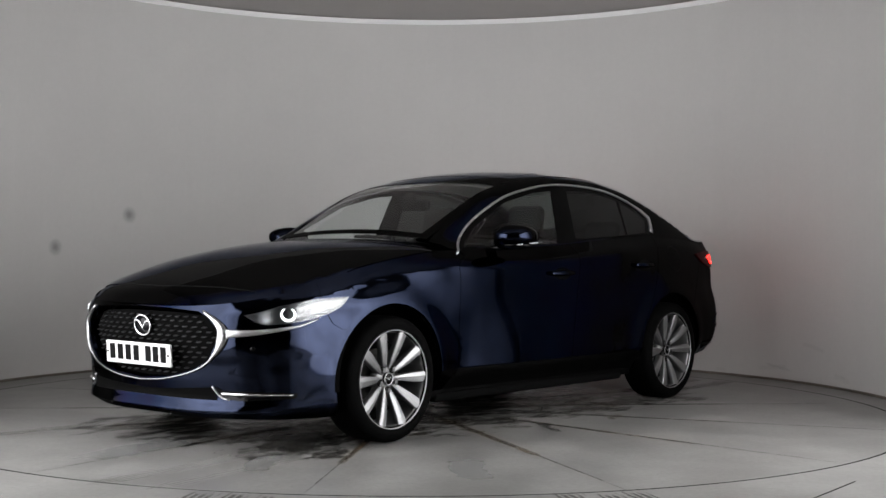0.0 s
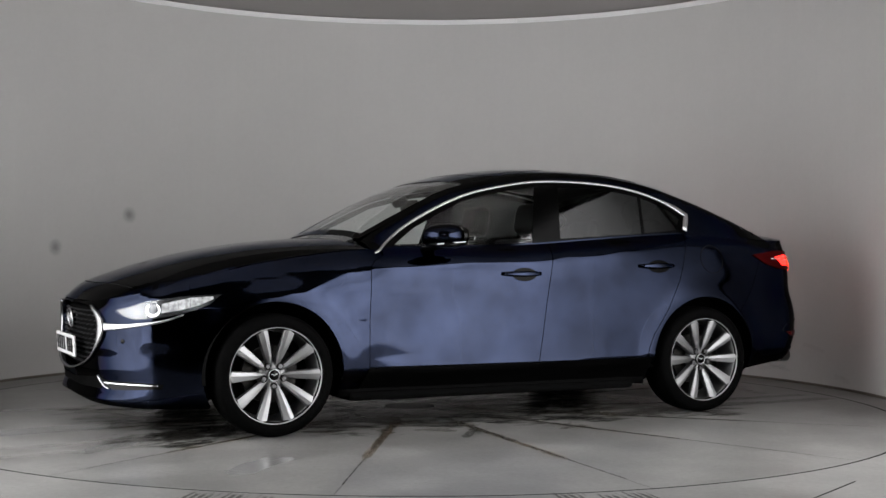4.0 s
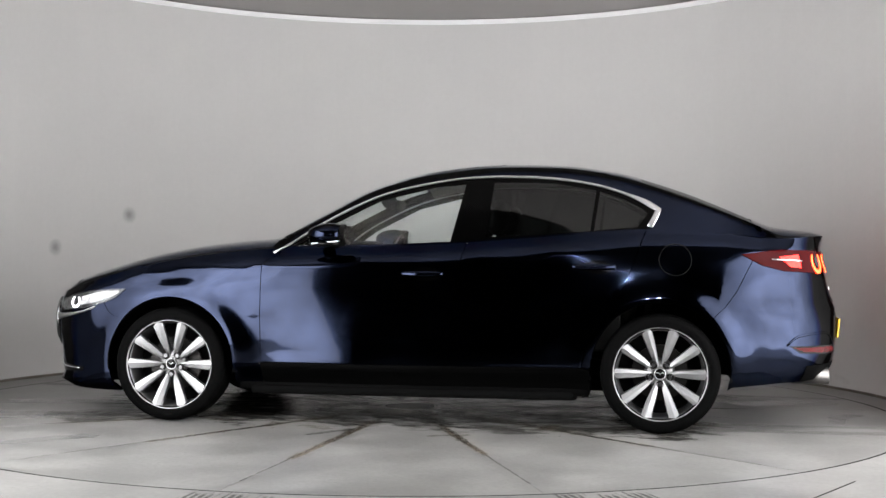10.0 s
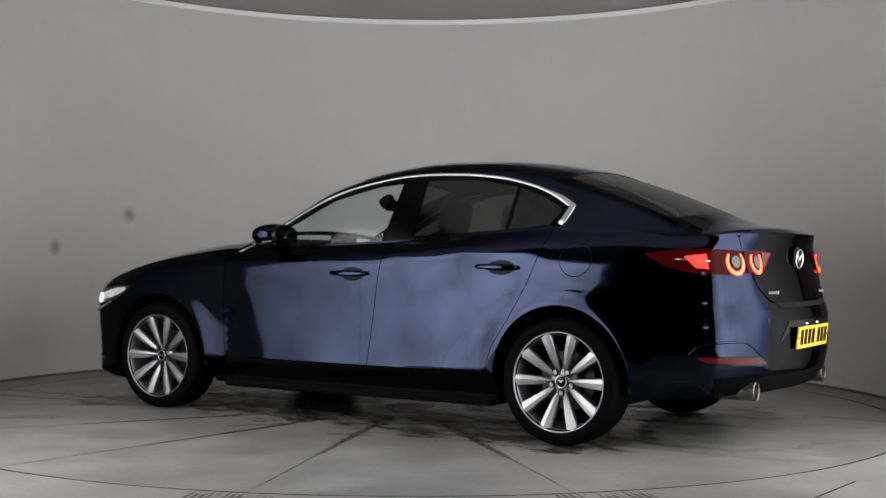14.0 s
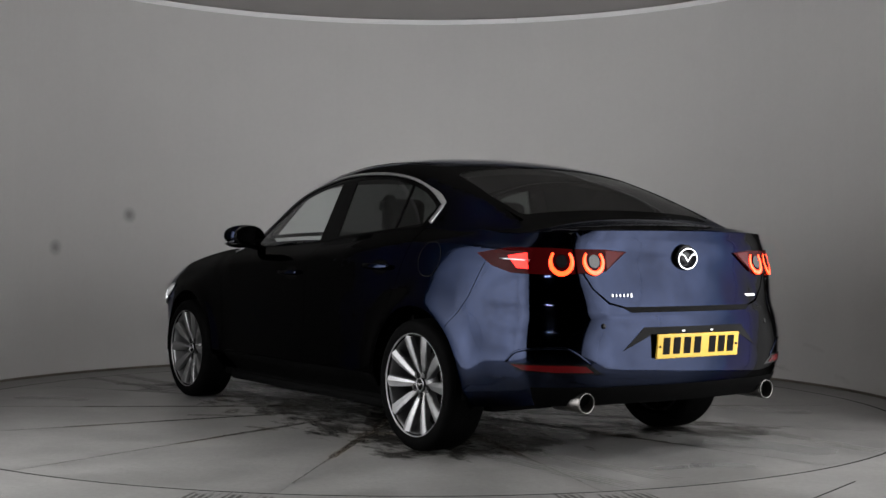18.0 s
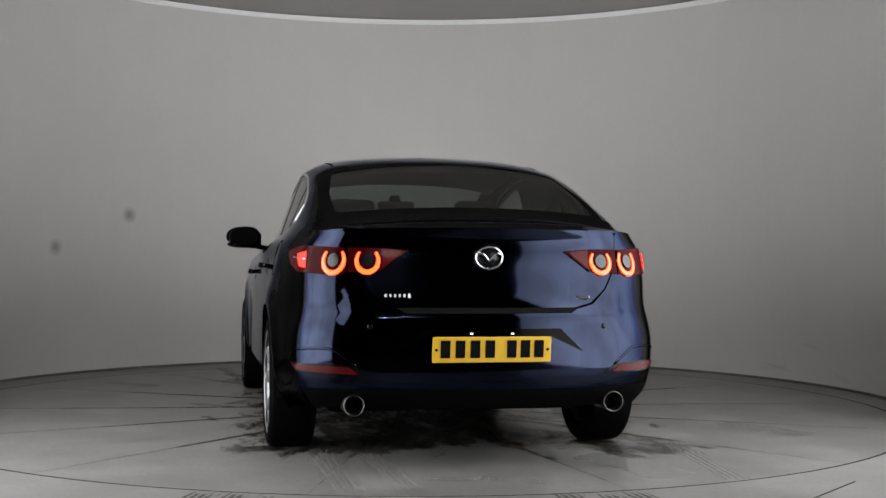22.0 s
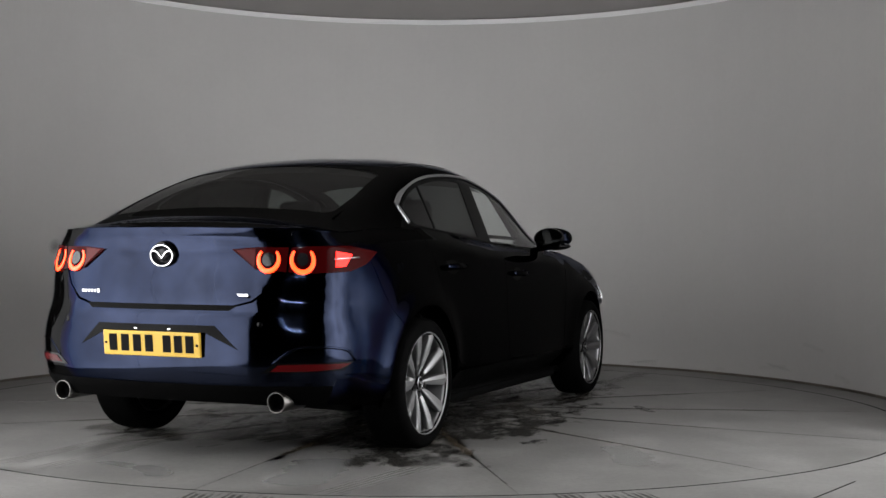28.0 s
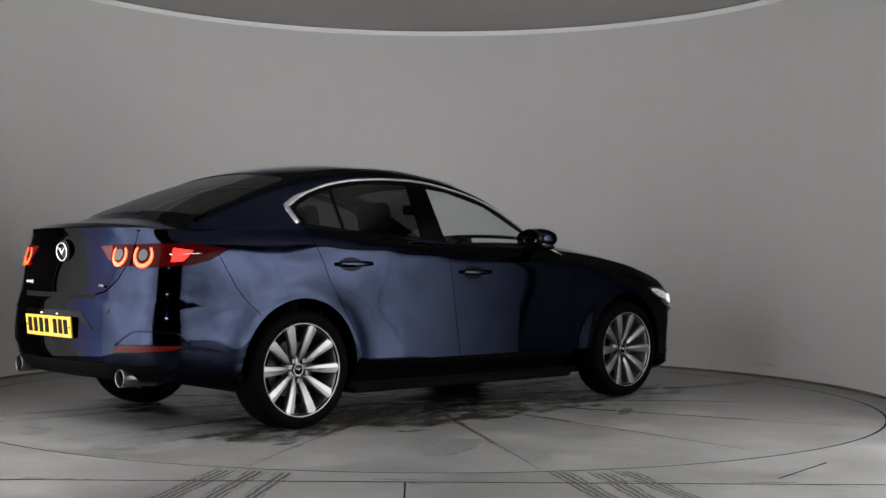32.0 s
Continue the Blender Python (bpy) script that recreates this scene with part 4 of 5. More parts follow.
def nose_and_tail():
    # front bumper with the grille opening
    grille = [(s_front(y), z) for y, z in ((0.0, 0.335), (0.20, 0.350), (0.36, 0.386), (0.46, 0.442), (0.515, 0.54), (0.51, 0.588), (0.46, 0.642), (0.40, 0.671), (0.20, 0.683), (0.0, 0.685))]
    grille = grille + [(-s, z) for s, z in grille[::-1][1:-1]]
    sb = [(s_at(x), z) for x, z in shift(BUMPER_F, G)]
    ang = math.degrees(math.atan2(0.578 - ARCH_Z, 1.635 - ARCH_F))
    tyre = [(s_at(x), z) for x, z in arc(ARCH_F, ARCH_Z, ARCH, ang, -28, 24)]
    low = [(s, float(EDGE_LOW(np.interp(s, LINE_S, LINE[:, 0]))) + 0.004) for s in np.linspace(tyre[-1][0] - 0.02, 0, 30)]
    topl = [(s, float(EDGE_TOP(np.interp(s, LINE_S, LINE[:, 0]))) - 0.004) for s in np.linspace(0, s_at(1.80), 30)]
    half = topl[1:] + sb + tyre + low[:-1]
    poly = half + [(0.0, low[-1][1])] + [(-s, z) for s, z in half[::-1]] + [(0.0, topl[0][1])]
    part("front_bumper", sheet(skin, poly, step=0.03, holes=[grille], thick=0.02, flip=FLIP), PAINT, car)
    part("grille_mesh", sheet(skin, grille, step=0.04, lift=-0.045, thick=0.0, flip=FLIP), LINING, car, "black honeycomb grille panel")
    # rear bumper
    sb = [(s_at(x), z) for x, z in shift(BUMPER_R, -G)]
    ang = math.degrees(math.atan2(0.63 - ARCH_Z, -1.645 - ARCH_R))
    tyre = [(s_at(x), z) for x, z in arc(ARCH_R, ARCH_Z, ARCH, ang, 195, 24)]
    low = [(s, float(EDGE_LOW(np.interp(s, LINE_S, LINE[:, 0]))) + 0.004) for s in np.linspace(tyre[-1][0] + 0.02, S_END, 30)]
    lid = [(s_rear(y), z) for y, z in ((0.0, 0.705), (0.38, 0.71), (0.48, 0.735), (0.555, 0.80), (0.602, 0.87))]
    up = lid + [(s_rear(0.72), 0.86), (s_at(-2.0), 0.875), (s_at(-1.87), 0.925)]
    half = up[1:] + sb + tyre + low[:-1]
    poly = half + [(S_END, low[-1][1])] + [(2 * S_END - s, z) for s, z in half[::-1]] + [up[0]]
    part("rear_bumper", sheet(skin, poly, step=0.03, thick=0.02, flip=FLIP), PAINT, car)
    # boot lid: its back and its top
    back = [(s_rear(y), z) for y, z in ((0.0, 0.712), (0.37, 0.717), (0.47, 0.742), (0.545, 0.80), (0.592, 0.87), (0.632, 0.97), (0.642, 1.04))]
    back = back + [(s, float(EDGE_TOP(np.interp(s, LINE_S, LINE[:, 0]))) - 0.001) for s in np.linspace(back[-1][0] + 0.02, S_END, 10)]
    poly = back + [(2 * S_END - s, z) for s, z in back[::-1][1:-1]]
    part("boot_lid", sheet(skin, poly, step=0.03, thick=0.02, flip=FLIP), PAINT, car)
    ss = np.linspace(s_at(CABIN_END), S_END, 40)
    px, py, _ = skin(ss, EDGE_TOP(np.interp(ss, LINE_S, LINE[:, 0])))
    edge = [(float(a), float(b)) for a, b in zip(px, py) if a < CABIN_END - 0.004]
    wide = float(SKIN_TOP_Y(CABIN_END)) - 0.004
    front = [(CABIN_END, y) for y in np.linspace(-wide, wide, 40)]
    poly = edge + [(x, -y) for x, y in edge[::-1][1:]] + front
    part("boot_deck", sheet(tail_top, poly, step=0.02, thick=0.01), PAINT, car)
    # shoulder between quarter and tail
    poly = [(s_at(-1.80), 0.965), (s_at(-1.87), 0.93), (s_at(-2.0), 0.88), (s_rear(0.74), 0.865), (s_rear(0.597), 0.875), (s_rear(0.636), 0.97), (s_rear(0.646), 1.04)]
    poly += [(s, float(EDGE_TOP(np.interp(s, LINE_S, LINE[:, 0]))) - 0.001) for s in np.linspace(s_rear(0.668), s_at(-1.80), 14)]
    both("tail_panel", skin, poly, PAINT, step=0.03, flip=FLIP, thick=0.02)


nose_and_tail()


NUT = material("dark_steel_nut", (0.09, 0.09, 0.093), 0.3, 1.0)


def wheel(name):
    w = new(name)
    w.parent = car
    tyre = [(0.236, 0.095), (0.250, 0.106), (0.275, 0.112), (0.300, 0.106), (0.314, 0.092), (0.3185, 0.07), (0.3195, 0.0), (0.3185, -0.07), (0.314, -0.092), (0.300, -0.106), (0.275, -0.112), (0.240, -0.10)]
    part("tyre", lathe(tyre, 64), RUBBER, w)
    rim = [(0.249, 0.104), (0.252, 0.100), (0.249, 0.096), (0.238, 0.095), (0.234, 0.08), (0.228, 0.03), (0.222, -0.09)]
    part("rim", lathe(rim, 64), ALLOY, w)
    part("rim_lip", lathe([(0.251, 0.099), (0.2515, 0.105), (0.2485, 0.1065), (0.2445, 0.104), (0.242, 0.092), (0.237, 0.086)], 64), ALLOY, w)
    part("brake_disc", lathe([(0.0, -0.01), (0.15, -0.01), (0.15, -0.03), (0.0, -0.03)], 40, smooth=False), IRON, w)
    part("wheel_back", lathe([(0.0, -0.06), (0.224, -0.06)], 40), LINING, w)
    spoke = bmesh.new()
    rows = []
    for r, half, y, d in ((0.026, 0.006, 0.050, 0.04), (0.045, 0.0085, 0.056, 0.04), (0.07, 0.0120, 0.065, 0.042), (0.10, 0.0178, 0.075, 0.042), (0.15, 0.0230, 0.087, 0.036), (0.205, 0.0275, 0.097, 0.03), (0.243, 0.0305, 0.1015, 0.03)):
        rows.append([spoke.verts.new(v) for v in ((-half, y - d, r), (-half, y - 0.012, r), (-half * 0.86, y - 0.0055, r), (half * 0.15, y, r), (half * 0.86, y - 0.0035, r), (half, y - 0.009, r), (half, y - d, r))])
    for a, b in zip(rows, rows[1:]):
        for i in range(6):
            spoke.faces.new((a[i], a[i + 1], b[i + 1], b[i]))
    me = bpy.data.meshes.new("spoke")
    bmesh.ops.recalc_face_normals(spoke, faces=spoke.faces)
    spoke.to_mesh(me)
    flipped = bpy.data.meshes.new("spoke")
    bmesh.ops.scale(spoke, vec=(-1, 1, 1), verts=spoke.verts[:])
    bmesh.ops.reverse_faces(spoke, faces=spoke.faces[:])
    spoke.to_mesh(flipped)
    spoke.free()
    for i in range(10):
        part("spoke", me if i % 2 else flipped, ALLOY, w, m=pose(0, 0, 0, 0, i * 36 + 18, 0))
    part("hub", lathe([(0.0, 0.054), (0.036, 0.054), (0.062, 0.050), (0.080, 0.036), (0.082, 0.01)], 40), ALLOY_DARK, w)
    part("centre_cap", lathe([(0.0, 0.069), (0.027, 0.068), (0.032, 0.063), (0.032, 0.048)], 32), BLACK_GLOSS, w)
    part("cap_ring", lathe([(0.027, 0.0685), (0.0300, 0.0695), (0.032, 0.065), (0.027, 0.065)], 32, closed=True), SATIN, w)
    wing = [(0.019 * y, 0, 0.019 * h) for y, h in ((-0.9, 0.26), (-0.5, 0.36), (-0.15, 0.0), (0.0, -0.25), (0.15, 0.0), (0.5, 0.36), (0.9, 0.26))]
    part("cap_emblem", sweep(wing, 0.0032, 0.003, [(0, 1, 0)] * len(wing)), SATIN, w, m=pose(0, 0.0695, 0))
    nut = bmesh.new()
    bmesh.ops.create_cone(nut, cap_ends=True, segments=6, radius1=0.0115, radius2=0.010, depth=0.03, matrix=pose(0, 0, 0, 90))
    nm = bpy.data.meshes.new("wheel_nut")
    nut.to_mesh(nm)
    nut.free()
    for i in range(5):
        a = math.radians(90 + i * 72 + 36)
        part("nut_well", lathe([(0.0, 0.063), (0.0185, 0.063), (0.020, 0.069), (0.0165, 0.070), (0.0155, 0.0645), (0.0, 0.0645)], 20), IRON, w, m=pose(0.057 * math.cos(a), -0.008, 0.057 * math.sin(a)))
        part("wheel_nut", nm, NUT, w, m=pose(0.057 * math.cos(a), 0.054, 0.057 * math.sin(a)))
    return w


for wx, front in ((ARCH_F, True), (ARCH_R, False)):
    for s in (1, -1):
        w = wheel("front_wheel" if front else "rear_wheel")
        w.matrix_basis = pose(wx, s * (0.782 if front else 0.786), 0.3195, 0, 0, 0 if s > 0 else 180)


def underbody():
    for cx in (ARCH_F, ARCH_R):
        for s in (1, -1):
            bm = lathe([(ARCH - 0.004, 0.112), (ARCH + 0.012, 0.09), (ARCH + 0.012, -0.32), (0.05, -0.325)], 48)
            for v in [v for v in bm.verts if v.co.z < -0.06]:
                bm.verts.remove(v)
            part("wheel_arch_liner", bm, LINING, car, m=pose(cx, s * 0.755, ARCH_Z, 0, 0, 0 if s > 0 else 180))
    part("underbody", box_bm(3.5, 1.24, 0.06, 0.02, m=pose(0.12, 0, 0.225)), LINING, car)
    # lower, wider box added to block side light and deepen the under-car shade
    part("floor_pan", box_bm(1.84, 1.56, 0.05, 0.02, m=pose(0.0, 0, 0.18)), LINING, car)
    part("bulkhead", box_bm(0.04, 1.24, 0.55, 0.01, m=pose(0.9, 0, 0.50)), LINING, car)
    part("radiator", box_bm(0.04, 1.2, 0.50, 0.01, m=pose(1.95, 0, 0.44)), LINING, car)
    part("rear_crossmember", box_bm(0.04, 1.2, 0.42, 0.01, m=pose(-2.05, 0, 0.58)), LINING, car)


underbody()



def on_skin(points, lift=0.0):
    """Places and outward normals on the skin for (s, z) points."""
    q = np.array(points, float)
    p = np.array(skin(q[:, 0], q[:, 1])).T
    a = np.array(skin(q[:, 0] + 1e-3, q[:, 1])).T - np.array(skin(q[:, 0] - 1e-3, q[:, 1])).T
    b = np.array(skin(q[:, 0], q[:, 1] + 1e-3)).T - np.array(skin(q[:, 0], q[:, 1] - 1e-3)).T
    n = np.cross(a, b)
    n /= np.linalg.norm(n, axis=1)[:, None]
    out = np.sign((n * (p - np.array([np.sign(p.mean(0)[0]) * 1.0, 0, 0.5]))).sum(1).mean())
    n = n * (out or 1)
    return p + n * lift, n


def trim_line(name, points, width, height, mat, parent=None, label="", lift=0.0, mirrored=True, closed=False):
    p, n = on_skin(points, lift)
    made = []
    for s in ((1, -1) if mirrored else (1,)):
        m = np.array([1, s, 1])
        made.append(part(name, sweep(p * m, width, height, n * m, closed), mat, parent or car, label))
    return made


def front_face():
    # bright surround of the grille, wider at its cheeks
    line = [(0.435, 0.668), (0.50, 0.628), (0.538, 0.572), (0.505, 0.475), (0.40, 0.394), (0.21, 0.345), (0.0, 0.328)]
    half = spline_through([(s_front(y), z) for y, z in line], 0.02)
    full = np.vstack([half, [(-a, b) for a, b in half[::-1][1:]]])
    width = [0.010 + 0.044 * math.exp(-((z - 0.555) / 0.075) ** 2) for _, z in full]
    trim_line("grille_surround", full, width, 0.026, SURROUND, lift=0.006, mirrored=False, label="satin chrome grille surround")
    wing = spline_through([(s_front(0.55), 0.568), (s_at(2.08), 0.577), (s_at(1.93), 0.603), (s_at(1.83), 0.637)], 0.02)
    trim_line("wing_trim", wing, [0.046 - 0.040 * (i / (len(wing) - 1)) ** 0.6 for i in range(len(wing))], 0.016, SATIN, label="satin chrome blade under the headlamp", lift=0.004)
    # the mesh of the grille: short bright dashes in staggered rows
    blade_bm = box_bm(0.014, 0.027, 0.0028)
    blade_mesh = bpy.data.meshes.new("grille_blade")
    blade_bm.to_mesh(blade_mesh)
    blade_bm.free()
    blade_mat = material("grey_chrome_blade", (0.06, 0.06, 0.063), 0.35, 0.8)
    row = 0
    for z in np.arange(0.365, 0.675, 0.026):
        row += 1
        lim = float(np.interp(z, [0.34, 0.386, 0.442, 0.54, 0.588, 0.642, 0.671], [0.10, 0.34, 0.44, 0.495, 0.49, 0.44, 0.37]))
        for y in np.arange(-0.54, 0.55, 0.060):
            yy = y + (0.030 if row % 2 else 0)
            if abs(yy) > lim - 0.012:
                continue
            p, n = on_skin([(s_front(yy), z)], -0.036)
            turn = math.degrees(math.atan2(n[0][1], n[0][0]))
            part("grille_blade", blade_mesh, blade_mat, car, m=pose(*p[0], 0, 18, turn))
    # front plate
    plate("front_number_plate", 2.262, 0.452, 1, WHITE_PLATE)
    badge(2.232, 0.592, 1, 0.066, False)
    part("badge_pad", box_bm(0.05, 0.10, 0.09, 0.02, m=pose(2.20, 0, 0.592)), BLACK_GLOSS, car)
    # lower intake and splitter
    intake = [(s_front(y), z) for y, z in ((0.50, 0.250), (0.475, 0.312), (0.30, 0.300), (0.15, 0.290), (0.0, 0.286))]
    intake = intake + [(-a, b) for a, b in intake[::-1][1:]]
    part("lower_intake", sheet(skin, intake, step=0.04, lift=0.003, thick=0.004, flip=FLIP), BLACK_PLASTIC, car, "black lower air intake")
    fog = [(s_front(0.485), 0.318), (s_front(0.53), 0.298), (s_at(2.02), 0.293), (s_at(1.92), 0.286), (s_at(1.93), 0.262), (s_front(0.60), 0.250), (s_front(0.52), 0.262)]
    both("side_intake", skin, fog, BLACK_GLOSS, step=0.03, lift=0.003, thick=0.004, flip=FLIP)
    blade = spline_through([(s_front(0.522), 0.283), (s_at(2.05), 0.282), (s_at(1.945), 0.279)], 0.02)
    trim_line("fog_blade", blade, [0.014 - 0.008 * i / (len(blade) - 1) for i in range(len(blade))], 0.014, CHROME, label="bright chrome blade in the bumper corner", lift=0.006)
    hook = spline_through([(s_front(0.475), 0.318), (s_front(0.495), 0.290), (s_front(0.525), 0.262), (s_front(0.56), 0.253)], 0.02)
    trim_line("fog_bezel", hook, 0.008, 0.01, SATIN, lift=0.004)
    # headlamps
    lamp = [(1.645, 0.738), (1.70, 0.690), (1.76, 0.664), (1.83, 0.645), (1.90, 0.628), (1.965, 0.618), (2.05, 0.610), (2.095, 0.628), (2.125, 0.654), (2.075, 0.672), (2.0, 0.700), (1.89, 0.721), (1.80, 0.731)]
    lamp = [(s_at(x), z) for x, z in lamp]
    for k, mirror in enumerate((False, True)):
        h = part("headlamp", sheet(skin, lamp, step=0.025, lift=0.004, thick=0.01, flip=FLIP, mirror=mirror), LAMP_HOUSING, car, "slim lit headlamp with a bright ring")
        tops = curve_of([1.67, 1.78, 1.86, 1.94], [0.728, 0.721, 0.707, 0.686])
        lows = curve_of([1.67, 1.72, 1.78, 1.86, 1.94], [0.722, 0.697, 0.676, 0.657, 0.643])
        for x0, x1 in ((1.685, 1.7395), (1.7405, 1.7965), (1.7975, 1.8535), (1.8545, 1.9015), (1.9025, 1.932)):
            cell = [(s_at(x), float(f(x))) for f, x in ((tops, x0), (lows, x0), (lows, x1), (tops, x1))]
            part("light_guide", sheet(skin, cell, step=0.02, lift=0.007, thick=0.003, flip=FLIP, mirror=mirror), GLOW_GUIDE, h, "glowing white strip light")
        bowl = [(s_at(x), z) for x, z in ((2.012, 0.632), (2.06, 0.626), (2.105, 0.652), (2.06, 0.668), (2.01, 0.684))]
        part("reflector_bowl", sheet(skin, bowl, step=0.02, lift=0.006, thick=0.003, flip=FLIP, mirror=mirror), LAMP_CLEAR, h)
        c = np.array([s_at(1.97), 0.660])
        ring = [(c[0] + 0.032 * math.cos(a), c[1] + 0.029 * math.sin(a)) for a in np.linspace(math.radians(125), math.radians(415), 28)]
        p, n = on_skin(ring, 0.010)
        m = np.array([1, -1 if mirror else 1, 1])
        part("running_light_ring", sweep(p * m, [0.007 + 0.006 * math.sin(math.pi * i / 27) for i in range(28)], 0.008, n * m), GLOW_WHITE, h, "glowing white ring")
        disc = [(c[0] + 0.02 * math.cos(a), c[1] + 0.024 * math.sin(a)) for a in np.linspace(0, 2 * math.pi, 20, endpoint=False)]
        part("projector_lens", sheet(skin, disc, step=0.01, lift=0.011, thick=0.004, flip=FLIP, mirror=mirror), LAMP_CLEAR, h)
        part("lens_cover", sheet(skin, lamp, step=0.03, lift=0.016, thick=0.0, flip=FLIP, mirror=mirror), LAMP_GLASS, h).visible_shadow = False


def plate(name, x, z, face, mat):
    """A number plate, its characters as plain bars."""
    m = pose(x, 0, z, 0, -6 if face < 0 else 4, 0)
    p = part(name, box_bm(0.012, 0.52, 0.111, 0.004, m=Matrix()), mat, car, "number plate with plain dark bars" if face > 0 else "yellow number plate with plain dark bars", m)
    right = -1 if face < 0 else 1
    xs = [-0.205, -0.140, -0.075, -0.010, 0.085, 0.145, 0.205]
    for k in xs:
        part("plate_bar", box_bm(0.003, 0.042, 0.076, 0.001, m=pose(face * 0.0072, right * k, 0.003)), PLATE_INK, p)
    for k in (-1, 1):
        part("plate_screw", lathe([(0.0, 0.003), (0.006, 0.002), (0.006, 0.0)], 12, "z"), BLACK_GLOSS, p, m=pose(face * 0.006, k * 0.244, 0.0, 0, 90 * face, 0))
    return p


def badge(x, z, face, r, pad):
    """A chrome oval with a winged V, in plain shapes."""
    b = new("badge")
    b.parent = car
    b.matrix_basis = pose(x, 0, z, 0, 8 if face > 0 else -4, 0)
    k = 0.80
    if pad:
        part("badge_base", lathe([(0.0, 0.0), (r * 1.0, 0.0), (r * 1.04, -0.006), (r * 1.03, -0.014)], 40, "z"), BLACK_GLOSS, b, m=pose(0, 0, 0, 0, 90 * face, 0))
    part("badge_face", lathe([(0.0, 0.003), (r * 0.92, 0.002), (r * 0.92, -0.003)], 40, "z"), material("badge_dark", (0.004, 0.004, 0.005), 0.25, spec=0.2), b, m=pose(face * 0.002, 0, 0, 0, 90 * face, 0) @ Matrix.Diagonal((k, 1, 1, 1)))
    ring = [(0, r * 0.95 * math.cos(a), r * 0.95 * k * math.sin(a)) for a in np.linspace(0, 2 * math.pi, 48, endpoint=False)]
    part("badge_ring", sweep(ring, r * 0.12, 0.012, [(face, 0, 0)] * 48, True), CHROME, b, m=pose(face * 0.006, 0, 0))
    wing = [(0, r * y, r * h) for y, h in ((-0.88, 0.26), (-0.62, 0.34), (-0.36, 0.24), (-0.14, -0.02), (0.0, -0.22), (0.14, -0.02), (0.36, 0.24), (0.62, 0.34), (0.88, 0.26))]
    part("badge_wing", sweep(wing, r * 0.13, 0.010, [(face, 0, 0)] * len(wing)), CHROME, b, m=pose(face * 0.006, 0, 0))


front_face()


